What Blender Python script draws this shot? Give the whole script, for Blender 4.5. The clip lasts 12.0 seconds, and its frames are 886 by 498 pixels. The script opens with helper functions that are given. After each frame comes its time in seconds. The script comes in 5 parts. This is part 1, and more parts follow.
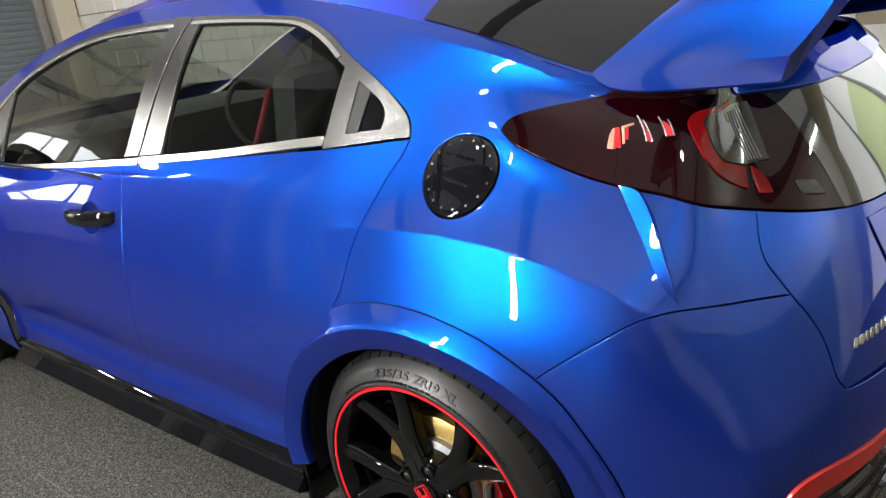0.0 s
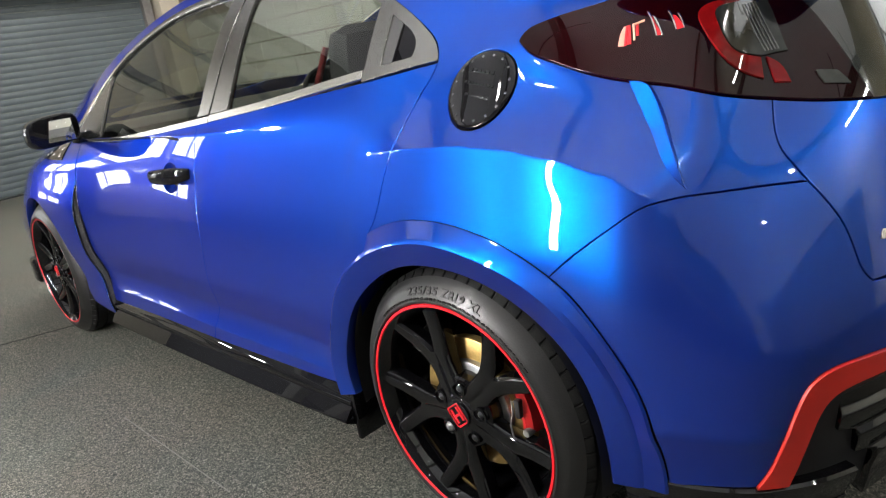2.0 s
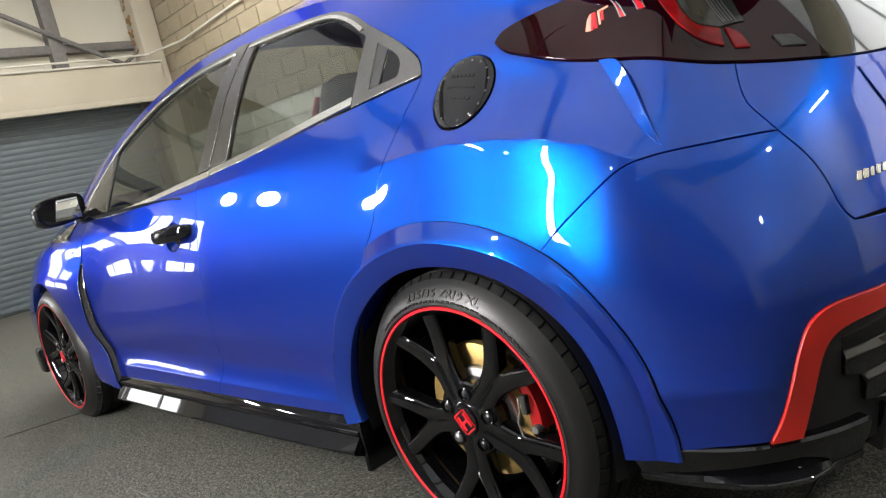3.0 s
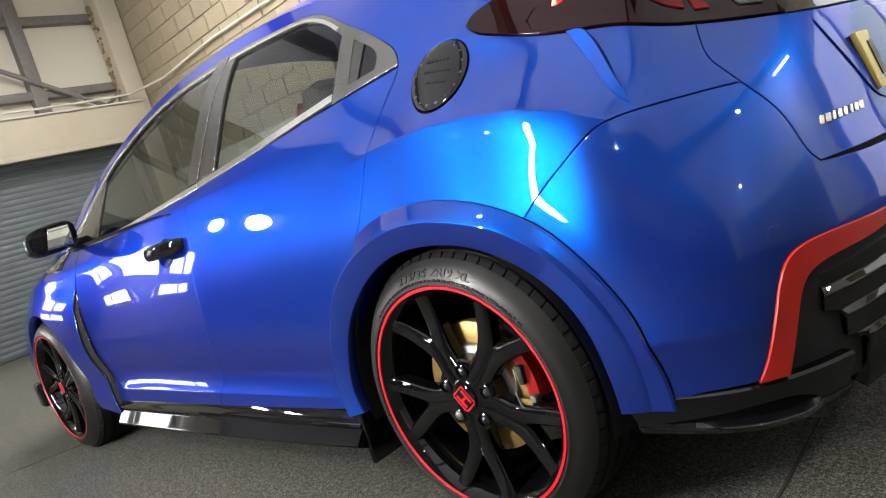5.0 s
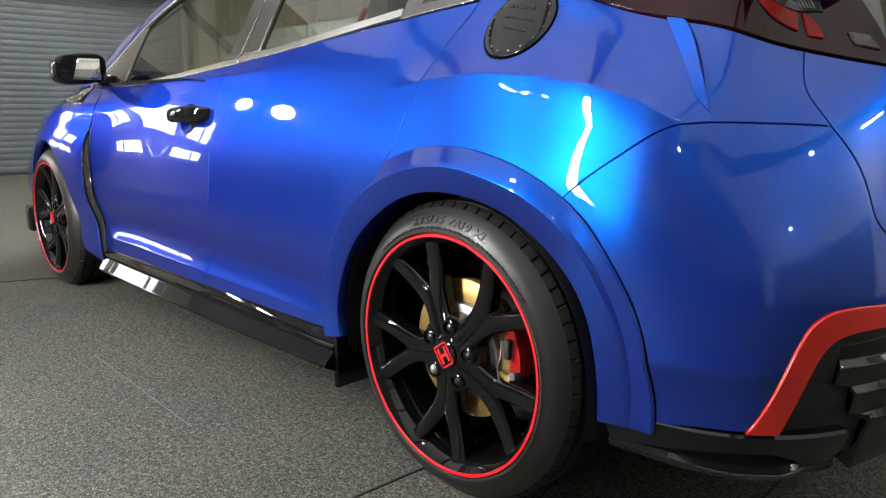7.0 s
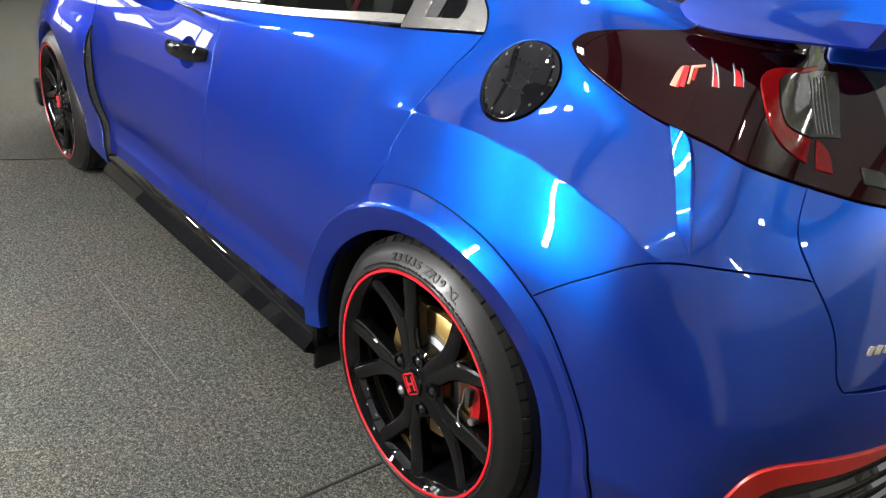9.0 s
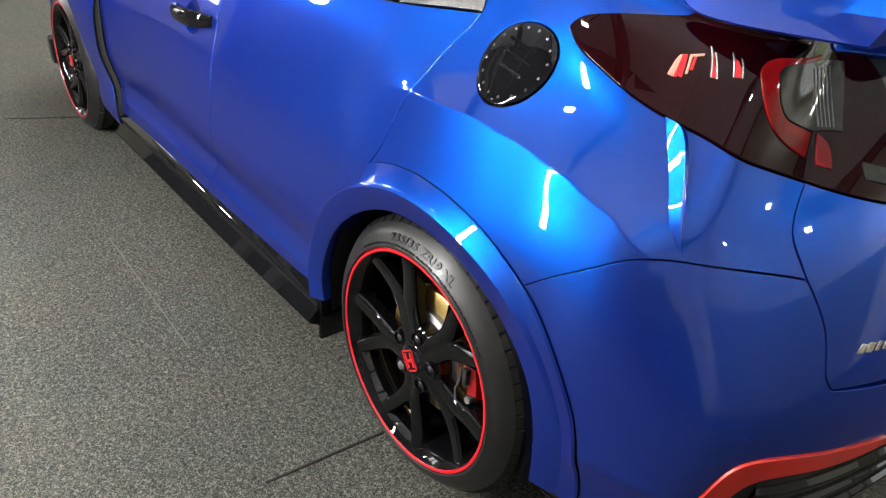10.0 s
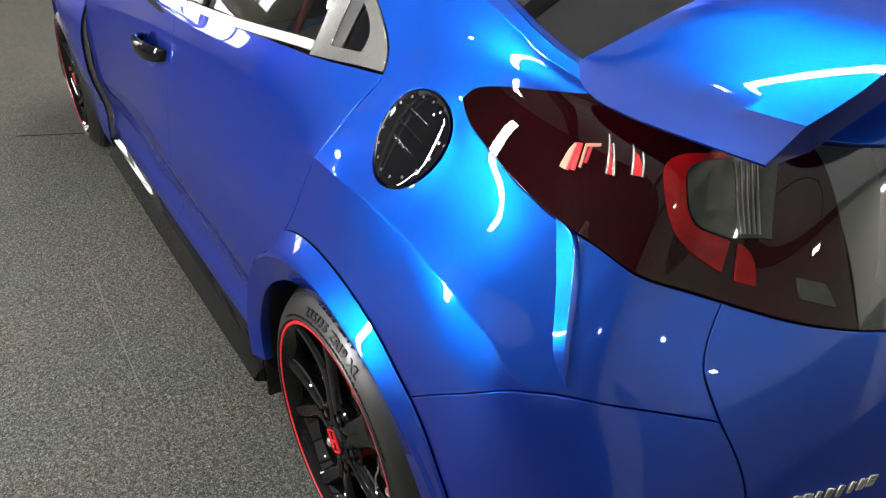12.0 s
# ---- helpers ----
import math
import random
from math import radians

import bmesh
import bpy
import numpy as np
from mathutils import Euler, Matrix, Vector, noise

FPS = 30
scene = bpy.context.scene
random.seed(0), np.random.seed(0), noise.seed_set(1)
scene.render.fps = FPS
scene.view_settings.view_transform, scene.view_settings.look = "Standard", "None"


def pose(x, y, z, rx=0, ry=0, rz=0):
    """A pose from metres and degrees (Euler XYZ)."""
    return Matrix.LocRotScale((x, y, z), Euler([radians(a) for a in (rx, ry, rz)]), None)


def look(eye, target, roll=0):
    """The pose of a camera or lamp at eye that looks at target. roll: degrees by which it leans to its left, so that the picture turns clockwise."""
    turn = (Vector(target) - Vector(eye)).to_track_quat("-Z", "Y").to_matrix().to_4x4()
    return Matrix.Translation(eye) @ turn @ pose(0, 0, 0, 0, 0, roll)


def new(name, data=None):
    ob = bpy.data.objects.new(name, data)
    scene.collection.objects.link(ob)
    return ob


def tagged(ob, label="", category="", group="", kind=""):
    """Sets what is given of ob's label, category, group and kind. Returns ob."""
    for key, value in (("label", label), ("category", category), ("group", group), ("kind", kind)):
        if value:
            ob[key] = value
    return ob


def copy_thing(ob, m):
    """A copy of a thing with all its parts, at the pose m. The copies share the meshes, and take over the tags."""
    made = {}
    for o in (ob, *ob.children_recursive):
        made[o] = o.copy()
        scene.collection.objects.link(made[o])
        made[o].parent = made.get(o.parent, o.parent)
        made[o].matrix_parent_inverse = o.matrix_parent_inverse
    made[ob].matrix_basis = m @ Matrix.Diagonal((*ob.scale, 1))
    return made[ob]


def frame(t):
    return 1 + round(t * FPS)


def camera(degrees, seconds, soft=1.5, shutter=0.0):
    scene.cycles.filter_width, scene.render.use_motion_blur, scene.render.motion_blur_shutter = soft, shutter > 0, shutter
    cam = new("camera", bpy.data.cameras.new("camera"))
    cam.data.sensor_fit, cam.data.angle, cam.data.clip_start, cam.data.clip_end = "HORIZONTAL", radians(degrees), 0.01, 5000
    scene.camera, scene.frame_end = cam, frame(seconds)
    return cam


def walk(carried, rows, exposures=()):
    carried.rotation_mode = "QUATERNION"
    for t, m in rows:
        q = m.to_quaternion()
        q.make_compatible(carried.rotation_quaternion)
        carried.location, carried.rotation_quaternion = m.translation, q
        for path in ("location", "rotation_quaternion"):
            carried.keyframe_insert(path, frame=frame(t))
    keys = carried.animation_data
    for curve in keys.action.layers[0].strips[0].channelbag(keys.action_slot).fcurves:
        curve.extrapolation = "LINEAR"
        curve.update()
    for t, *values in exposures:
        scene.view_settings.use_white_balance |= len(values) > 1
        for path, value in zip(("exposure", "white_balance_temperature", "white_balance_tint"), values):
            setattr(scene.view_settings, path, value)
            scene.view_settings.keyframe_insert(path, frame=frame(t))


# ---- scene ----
cam = camera(64.7, 12.0, 1.2)
PATH = [
    (0, (0.839, -1.749, 1.295), (-0.352, -0.292, 0.618), -6.6),
    (0.5, (0.912, -1.753, 1.277), (-0.318, -0.34, 0.576), -7.4),
    (1, (0.973, -1.725, 1.223), (-0.314, -0.366, 0.519), -7.5),
    (1.5, (1.004, -1.718, 1.177), (-0.363, -0.435, 0.48), -7.5),
    (2, (0.997, -1.758, 1.098), (-0.41, -0.462, 0.514), -9.3),
    (2.5, (1.006, -1.798, 0.978), (-0.423, -0.462, 0.56), -11.5),
    (3, (1.039, -1.822, 0.903), (-0.387, -0.453, 0.602), -13.0),
    (4.8, (1.049, -1.874, 0.813), (-0.339, -0.453, 0.584), -17.0),
    (5, (1.063, -1.865, 0.819), (-0.343, -0.463, 0.577), -16.9),
    (5.5, (1.058, -1.864, 0.818), (-0.35, -0.467, 0.563), -16.6),
    (6, (1.042, -1.851, 0.814), (-0.383, -0.474, 0.538), -12.1),
    (6.5, (1.023, -1.849, 0.818), (-0.399, -0.48, 0.494), -4.5),
    (6.7, (1.016, -1.85, 0.814), (-0.403, -0.485, 0.464), -2.4),
    (8.3, (0.939, -1.741, 1.108), (-0.409, -0.45, 0.39), 4.6),
    (8.5, (0.943, -1.728, 1.148), (-0.402, -0.453, 0.395), 4.9),
    (9, (0.945, -1.692, 1.232), (-0.386, -0.464, 0.384), 5.7),
    (9.5, (0.953, -1.671, 1.282), (-0.355, -0.48, 0.348), 6.4),
    (10, (0.949, -1.636, 1.299), (-0.362, -0.494, 0.31), 5.4),
    (10.5, (0.919, -1.558, 1.319), (-0.43, -0.442, 0.352), 5.1),
    (11, (0.894, -1.474, 1.348), (-0.5, -0.433, 0.362), 4.5),
    (11.5, (0.906, -1.413, 1.386), (-0.492, -0.41, 0.366), 3.5),
    (12, (0.934, -1.28, 1.404), (-0.46, -0.305, 0.352), 2.5),
]
walk(cam, [(t, look(eye, target, roll)) for t, eye, target, roll in PATH], [(0.0, 1.22), (2.5, 1.42), (9.0, 1.42), (12.0, 1.28)])

# ---- world and lights ----
world = bpy.data.worlds.new("world")
scene.world = world
world.use_nodes = True
world.node_tree.nodes["Background"].inputs[0].default_value = (0.55, 0.6, 0.66, 1)
world.node_tree.nodes["Background"].inputs[1].default_value = 0.02


# ---- materials ----
def material(name, colour, rough=0.5, metal=0.0, coat=0.0, grain=(), bump=(), second=None, patches=(), glow=0.0, spec=0.5, coat_rough=0.03):
    """colour with a second tone through fine grain (scale, amount) and broad patches (scale, amount); bump (scale, depth)."""
    m = bpy.data.materials.new(name)
    m.use_nodes = True
    t = m.node_tree
    b = t.nodes["Principled BSDF"]
    b.inputs["Base Color"].default_value = (*colour, 1)
    b.inputs["Roughness"].default_value = rough
    b.inputs["Metallic"].default_value = metal
    b.inputs["Coat Weight"].default_value = coat
    b.inputs["Coat Roughness"].default_value = coat_rough
    b.inputs["Specular IOR Level"].default_value = spec
    if glow:
        b.inputs["Emission Color"].default_value = (*colour, 1)
        b.inputs["Emission Strength"].default_value = glow
    co = t.nodes.new("ShaderNodeTexCoord")

    def speck(scale, detail=4.0):
        n = t.nodes.new("ShaderNodeTexNoise")
        n.inputs["Scale"].default_value, n.inputs["Detail"].default_value = scale, detail
        t.links.new(co.outputs["Object"], n.inputs["Vector"])
        return n

    last = None
    for scale, amount in [pair for pair in (grain, patches) if pair]:
        ramp, mix = t.nodes.new("ShaderNodeMapRange"), t.nodes.new("ShaderNodeMix")
        mix.data_type = "RGBA"
        ramp.inputs[1].default_value, ramp.inputs[2].default_value = 0.38, 0.62
        ramp.inputs[4].default_value = amount
        t.links.new(speck(scale).outputs[0], ramp.inputs[0])
        t.links.new(ramp.outputs[0], mix.inputs[0])
        if last:
            t.links.new(last, mix.inputs[6])
        else:
            mix.inputs[6].default_value = (*colour, 1)
        mix.inputs[7].default_value = (*(second or tuple(c * 0.5 for c in colour)), 1)
        last = mix.outputs[2]
    if last:
        t.links.new(last, b.inputs["Base Color"])
    if bump:
        n = t.nodes.new("ShaderNodeBump")
        n.inputs["Strength"].default_value, n.inputs["Distance"].default_value = 1.0, bump[1]
        t.links.new(speck(bump[0]).outputs[0], n.inputs["Height"])
        t.links.new(n.outputs[0], b.inputs["Normal"])
    return m


def see_through(name, tint, rough=0.0, keep=0.5):
    """Tinted glass: a clear share and a shiny skin."""
    m = bpy.data.materials.new(name)
    m.use_nodes = True
    t = m.node_tree
    t.nodes.remove(t.nodes["Principled BSDF"])
    clear, gloss, mix, fres = (t.nodes.new(n) for n in ("ShaderNodeBsdfTransparent", "ShaderNodeBsdfGlossy", "ShaderNodeMixShader", "ShaderNodeFresnel"))
    clear.inputs[0].default_value = (*tint, 1)
    gloss.inputs["Roughness"].default_value = rough
    fres.inputs[0].default_value = 1.5
    t.links.new(fres.outputs[0], mix.inputs[0])
    t.links.new(clear.outputs[0], mix.inputs[1])
    t.links.new(gloss.outputs[0], mix.inputs[2])
    t.links.new(mix.outputs[0], t.nodes["Material Output"].inputs[0])
    return m


def car_paint(name, flake, pigment, share, rough):
    """Metallic paint: a shiny flake layer and a deep pigment under one hard clear coat with a trace of orange peel."""
    m = material(name, flake, rough, 1.0, 1.0, grain=(900, 0.25), second=tuple(c * 1.25 for c in flake), coat_rough=0.010)
    t = m.node_tree
    top = t.nodes["Principled BSDF"]
    low, mix = t.nodes.new("ShaderNodeBsdfPrincipled"), t.nodes.new("ShaderNodeMixShader")
    low.inputs["Base Color"].default_value = (*pigment, 1)
    low.inputs["Roughness"].default_value, low.inputs["Specular IOR Level"].default_value = 0.6, 0.0
    co, no, bu = (t.nodes.new(n) for n in ("ShaderNodeTexCoord", "ShaderNodeTexNoise", "ShaderNodeBump"))
    no.inputs["Scale"].default_value, bu.inputs["Distance"].default_value = 120.0, 0.0000015
    t.links.new(co.outputs["Object"], no.inputs["Vector"])
    t.links.new(no.outputs[0], bu.inputs["Height"])
    for b in (top, low):
        b.inputs["Coat Weight"].default_value, b.inputs["Coat Roughness"].default_value, b.inputs["Coat IOR"].default_value = 1.0, 0.010, 1.52
        t.links.new(bu.outputs[0], b.inputs["Coat Normal"])
    top.inputs["Specular Tint"].default_value = (0.05, 0.25, 0.95, 1)
    mix.inputs[0].default_value = share
    t.links.new(top.outputs[0], mix.inputs[1])
    t.links.new(low.outputs[0], mix.inputs[2])
    t.links.new(mix.outputs[0], t.nodes["Material Output"].inputs[0])
    return m


PAINT = car_paint("blue_paint", (0.0008, 0.088, 0.51), (0.008, 0.014, 0.165), 0.50, 0.33)
GLOSS = material("gloss_black", (0.004, 0.004, 0.005), 0.12, 0, 1.0, coat_rough=0.015, spec=0.0)
SATIN = material("satin_trim", (0.21, 0.207, 0.20), 0.27, 1.0, 0.0, grain=(300, 0.25), bump=(900, 0.0001))
CHROME = material("bright_trim", (0.62, 0.61, 0.57), 0.24, 0.95, grain=(120, 0.2), second=(0.5, 0.48, 0.44))
BLACK = material("black_plastic", (0.012, 0.012, 0.013), 0.55, 0, 0, grain=(90, 0.4), bump=(500, 0.0003))
VOID = material("inner_black", (0.004, 0.004, 0.005), 0.8)
RUBBER = material("tyre_rubber", (0.010, 0.010, 0.010), 0.55, 0, 0.0, grain=(60, 0.35), second=(0.016, 0.0155, 0.015), bump=(300, 0.0004), spec=0.15)
SIDEWALL = material("tyre_sidewall", (0.010, 0.0098, 0.0096), 0.42, 0, 0.12, grain=(80, 0.3), second=(0.007, 0.0068, 0.0065), coat_rough=0.16, bump=(300, 0.0003))
LETTER = material("tyre_letter", (0.005, 0.005, 0.005), 0.5, spec=0.25)
RIM = material("gloss_black_rim", (0.0025, 0.0025, 0.003), 0.12, 0, 1.0, spec=0.0, coat_rough=0.02)
RED = material("red_trim", (0.50, 0.010, 0.004), 0.35, 0, 0.6, patches=(14, 0.12))
# pale colour standing in for the light tube's reflection in the tail lamp
TUBE_GLINT = material("painted_tube_glint", (0.85, 0.42, 0.30), 0.2, 0.3, 0.6)
RED_LINE = material("red_rim_line", (0.72, 0.008, 0.018), 0.35, 0, 0.6)
CALIPER = material("red_caliper", (0.5, 0.01, 0.012), 0.4, 0, 0.4, patches=(40, 0.3))
STEEL = material("brushed_steel", (0.36, 0.36, 0.365), 0.36, 0.85, grain=(220, 0.3))
DARK_STEEL = material("dark_steel", (0.13, 0.13, 0.14), 0.28, 1.0)
BRONZE = material("bronzed_disc", (0.50, 0.34, 0.12), 0.42, 0.85, grain=(180, 0.35))
LENS = material("smoked_red_lens", (0.008, 0.0006, 0.0012), 0.10, 0, 0.6, patches=(7, 0.5), second=(0.018, 0.0005, 0.0012), coat_rough=0.008, spec=0.0)
GUIDE = material("red_light_guide", (0.26, 0.005, 0.006), 0.25, 0, 0.5, patches=(20, 0.7), second=(0.10, 0.003, 0.004), spec=0.0)
PANE = material("dark_rear_pane", (0.030, 0.036, 0.034), 0.06, 0, 1.0, coat_rough=0.01)
CLEARED = material("smoked_clear_lens", (0.030, 0.034, 0.029), 0.10, 0.0, 0.5, spec=0.2, grain=(45, 0.5), second=(0.014, 0.016, 0.015))
RIBBED = material("grey_lens_rib", (0.10, 0.10, 0.095), 0.3, 0.0, 0.3)
GLASS = see_through("tinted_glass", (0.50, 0.53, 0.50))
MIRROR = material("mirror_glass", (0.8, 0.82, 0.8), 0.02, 1.0)
SEAT = material("black_seat_cloth", (0.045, 0.044, 0.046), 0.9, bump=(400, 0.0005), grain=(200, 0.3))
SEAT_RED = material("red_seat_cloth", (0.20, 0.010, 0.014), 0.85, bump=(400, 0.0005), grain=(200, 0.3))
YELLOW = material("yellow_plate", (0.74, 0.56, 0.14), 0.35, 0, 0.3, patches=(30, 0.1))
CARPET = material("grey_carpet", (0.12, 0.118, 0.112), 0.95, spec=0.1)
_t = CARPET.node_tree
_co, _fib, _pile, _wide, _tint, _ramp, _mix, _mul, _bu = (_t.nodes.new("ShaderNode" + n) for n in ("TexCoord", "TexNoise", "TexNoise", "TexNoise", "ValToRGB", "ValToRGB", "Mix", "Mix", "Bump"))
for _n, _scale, _detail, _rough, _twist in ((_fib, 125.0, 2.0, 0.65, 1.2), (_pile, 300.0, 1.0, 0.5, 1.0), (_wide, 2.3, 5.0, 0.6, 0.3)):
    _n.inputs["Scale"].default_value, _n.inputs["Detail"].default_value, _n.inputs["Roughness"].default_value, _n.inputs["Distortion"].default_value = _scale, _detail, _rough, _twist
    _t.links.new(_co.outputs["Object"], _n.inputs["Vector"])
_ramp.color_ramp.elements[0].position, _ramp.color_ramp.elements[0].color = 0.40, (0.024, 0.029, 0.027, 1)
_ramp.color_ramp.elements[1].position, _ramp.color_ramp.elements[1].color = 0.63, (0.205, 0.195, 0.166, 1)
_mid = _ramp.color_ramp.elements.new(0.52)
_mid.color = (0.080, 0.078, 0.069, 1)
_tint.color_ramp.elements[0].position, _tint.color_ramp.elements[0].color = 0.36, (0.93, 0.98, 0.97, 1)
_tint.color_ramp.elements[1].position, _tint.color_ramp.elements[1].color = 0.64, (1.05, 1.01, 0.98, 1)
_mix.data_type, _mul.data_type, _mul.blend_type = "FLOAT", "RGBA", "MULTIPLY"
_mix.inputs[0].default_value, _mul.inputs[0].default_value = 0.40, 1.0
for _a, _b in ((_fib.outputs[0], _mix.inputs[2]), (_pile.outputs[0], _mix.inputs[3]), (_mix.outputs[0], _ramp.inputs[0]), (_wide.outputs[0], _tint.inputs[0]), (_ramp.outputs[0], _mul.inputs[6]), (_tint.outputs[0], _mul.inputs[7]),
               (_mul.outputs[2], _t.nodes["Principled BSDF"].inputs["Base Color"]), (_mix.outputs[0], _bu.inputs["Height"]), (_bu.outputs[0], _t.nodes["Principled BSDF"].inputs["Normal"])):
    _t.links.new(_a, _b)
_bu.inputs["Distance"].default_value = 0.0012
SEAMLINE = material("dark_carpet_joint", (0.015, 0.014, 0.013), 0.95)
CREASE = material("pale_carpet_crease", (0.15, 0.145, 0.125), 0.95, grain=(300, 0.6))
SHUTTER = material("grey_shutter_steel", (0.105, 0.128, 0.142), 0.5, 0.2, grain=(8, 0.25), patches=(0.8, 0.3))
PALE_SHUTTER = material("pale_shutter_steel", (0.23, 0.233, 0.237), 0.5, 0.1, grain=(8, 0.2), patches=(0.8, 0.2))
COLUMN = material("grey_column_paint", (0.36, 0.36, 0.35), 0.6, patches=(1.5, 0.3))
CLADDING = material("cream_cladding", (0.56, 0.53, 0.44), 0.7, grain=(3, 0.15), patches=(0.7, 0.2), second=(0.52, 0.49, 0.40))
HEADER = material("cream_header", (0.42, 0.38, 0.30), 0.6, patches=(1.2, 0.25), second=(0.3, 0.26, 0.19))
GIRT = material("grey_steel_girt", (0.19, 0.18, 0.17), 0.6, 0.3, grain=(20, 0.3))
BLOCK = material("tan_concrete_block", (0.30, 0.25, 0.165), 0.92, grain=(60, 0.4), second=(0.20, 0.165, 0.11), patches=(1.3, 0.5), bump=(120, 0.004))
MORTAR = material("pale_mortar", (0.31, 0.27, 0.195), 0.95, grain=(90, 0.3))
PLASTER = material("pale_wall_paint", (0.66, 0.64, 0.58), 0.85, patches=(0.8, 0.25), second=(0.42, 0.40, 0.34))
ROOFING = material("grey_roof_sheet", (0.42, 0.42, 0.41), 0.8, patches=(0.6, 0.4))
FOAM = material("orange_foam", (0.30, 0.19, 0.09), 0.9, grain=(30, 0.6), bump=(60, 0.01))
CABLE = material("pale_cable", (0.55, 0.52, 0.45), 0.6)
TUBE_ON = material("lit_tube", (1.0, 0.98, 0.95), 0.5, glow=150.0)
SPOT_ON = material("lit_spot", (1.0, 0.97, 0.93), 0.5, glow=130.0)
DAY_ON = material("daylit_pane", (0.93, 0.97, 1.0), 0.5, glow=3.6)
WHITE = material("white_fitting", (0.75, 0.75, 0.73), 0.5)
REAR_ON = material("lit_rear_tube", (1.0, 0.98, 0.93), 0.5, glow=105.0)
# glow of the unseen fill battens under the roof
CEIL_FILL = material("ceiling_fill_tube", (1.0, 0.98, 0.93), 0.5, glow=185.0)
# faint glow added overhead for an even grey reflection in the paint
ROOF_GLOW = material("glowing_roof_sheet", (0.95, 0.96, 1.0), 0.6, patches=(0.35, 0.5), second=(0.6, 0.6, 0.62), glow=0.09)
DOOR_DAY = material("bright_daylight", (0.97, 0.99, 1.0), 0.5, glow=0.42)
GREEN_DAY = material("green_daylight", (0.62, 0.72, 0.40), 0.5, glow=0.5)
FLOOD_ON = material("lit_flood", (1.0, 0.98, 0.95), 0.5, glow=105.0)
DARK_WALL = material("dark_wall_paint", (0.07, 0.075, 0.085), 0.7, patches=(0.9, 0.4), second=(0.045, 0.05, 0.06))
GREY_WALL = material("grey_wall_paint", (0.15, 0.153, 0.162), 0.75, patches=(0.8, 0.4), second=(0.11, 0.113, 0.12))


# ---- builders ----
def build(name, verts, faces, mat, parent=None, label="", smooth=True, sharp=40.0, normals=None):
    """One mesh object; under a parent it is a part."""
    me = bpy.data.meshes.new(name)
    me.from_pydata([tuple(map(float, v)) for v in verts], [], [tuple(map(int, f)) for f in faces])
    me.materials.append(mat)
    if smooth:
        me.polygons.foreach_set("use_smooth", [True] * len(me.polygons))
        if normals is not None:
            me.normals_split_custom_set_from_vertices([tuple(map(float, n)) for n in normals])
        else:
            me.set_sharp_from_angle(angle=radians(sharp))
    me.update()
    ob = new(name, me)
    ob.parent = parent
    return tagged(ob, label)


def part(name, bm, mat, parent=None, label="", smooth=True, sharp=40.0):
    """Links a bmesh as one mesh object."""
    me = bpy.data.meshes.new(name)
    bmesh.ops.recalc_face_normals(bm, faces=bm.faces)
    bm.to_mesh(me)
    bm.free()
    me.materials.append(mat)
    if smooth:
        me.polygons.foreach_set("use_smooth", [True] * len(me.polygons))
        me.set_sharp_from_angle(angle=radians(sharp))
    ob = new(name, me)
    ob.parent = parent
    return tagged(ob, label)


def box_bm(x0, x1, y0, y1, z0, z1, bevel=0.0, bm=None, m=None):
    bm = bm or bmesh.new()
    r = bmesh.ops.create_cube(bm, size=1, matrix=(m or Matrix()) @ Matrix.Translation(((x0 + x1) / 2, (y0 + y1) / 2, (z0 + z1) / 2)) @ Matrix.Diagonal((x1 - x0, y1 - y0, z1 - z0, 1)))
    if bevel:
        edges = {e for v in r["verts"] for e in v.link_edges}
        bmesh.ops.bevel(bm, geom=list(edges), offset=bevel, segments=2, affect="EDGES", profile=0.5)
    return bm


def lathe(profile, steps=96, turn=0.0, full=2 * math.pi):
    """Verts and faces of a profile of (radius, y) turned round the y axis."""
    n, closed = len(profile), full > 6.28
    cols = steps if closed else steps + 1
    verts = [(rad * math.cos(turn + full * i / steps), y, rad * math.sin(turn + full * i / steps)) for i in range(cols) for rad, y in profile]
    faces = [(i * n + j, i * n + j + 1, ((i + 1) % cols) * n + j + 1, ((i + 1) % cols) * n + j) for i in range(steps) for j in range(n - 1)]
    return verts, faces


def grid_faces(rows, cols, flip=False):
    f = [(i * cols + j, i * cols + j + 1, (i + 1) * cols + j + 1, (i + 1) * cols + j) for i in range(rows - 1) for j in range(cols - 1)]
    return [q[::-1] for q in f] if flip else f


def tube(points, radius, mat, name, parent=None, label="", sides=8):
    """A round bar along points."""
    pts = [Vector(p) for p in points]
    verts, faces = [], []
    for i, p in enumerate(pts):
        d = (pts[min(i + 1, len(pts) - 1)] - pts[max(i - 1, 0)]).normalized()
        a = d.orthogonal().normalized() if i == 0 else (a - d * a.dot(d)).normalized()
        b = d.cross(a)
        verts += [p + radius * (math.cos(k * 2 * math.pi / sides) * a + math.sin(k * 2 * math.pi / sides) * b) for k in range(sides)]
    for i in range(len(pts) - 1):
        faces += [(i * sides + k, i * sides + (k + 1) % sides, (i + 1) * sides + (k + 1) % sides, (i + 1) * sides + k) for k in range(sides)]
    faces += [tuple(range(sides))[::-1], tuple(range((len(pts) - 1) * sides, len(pts) * sides))]
    return build(name, verts, faces, mat, parent, label, sharp=60)


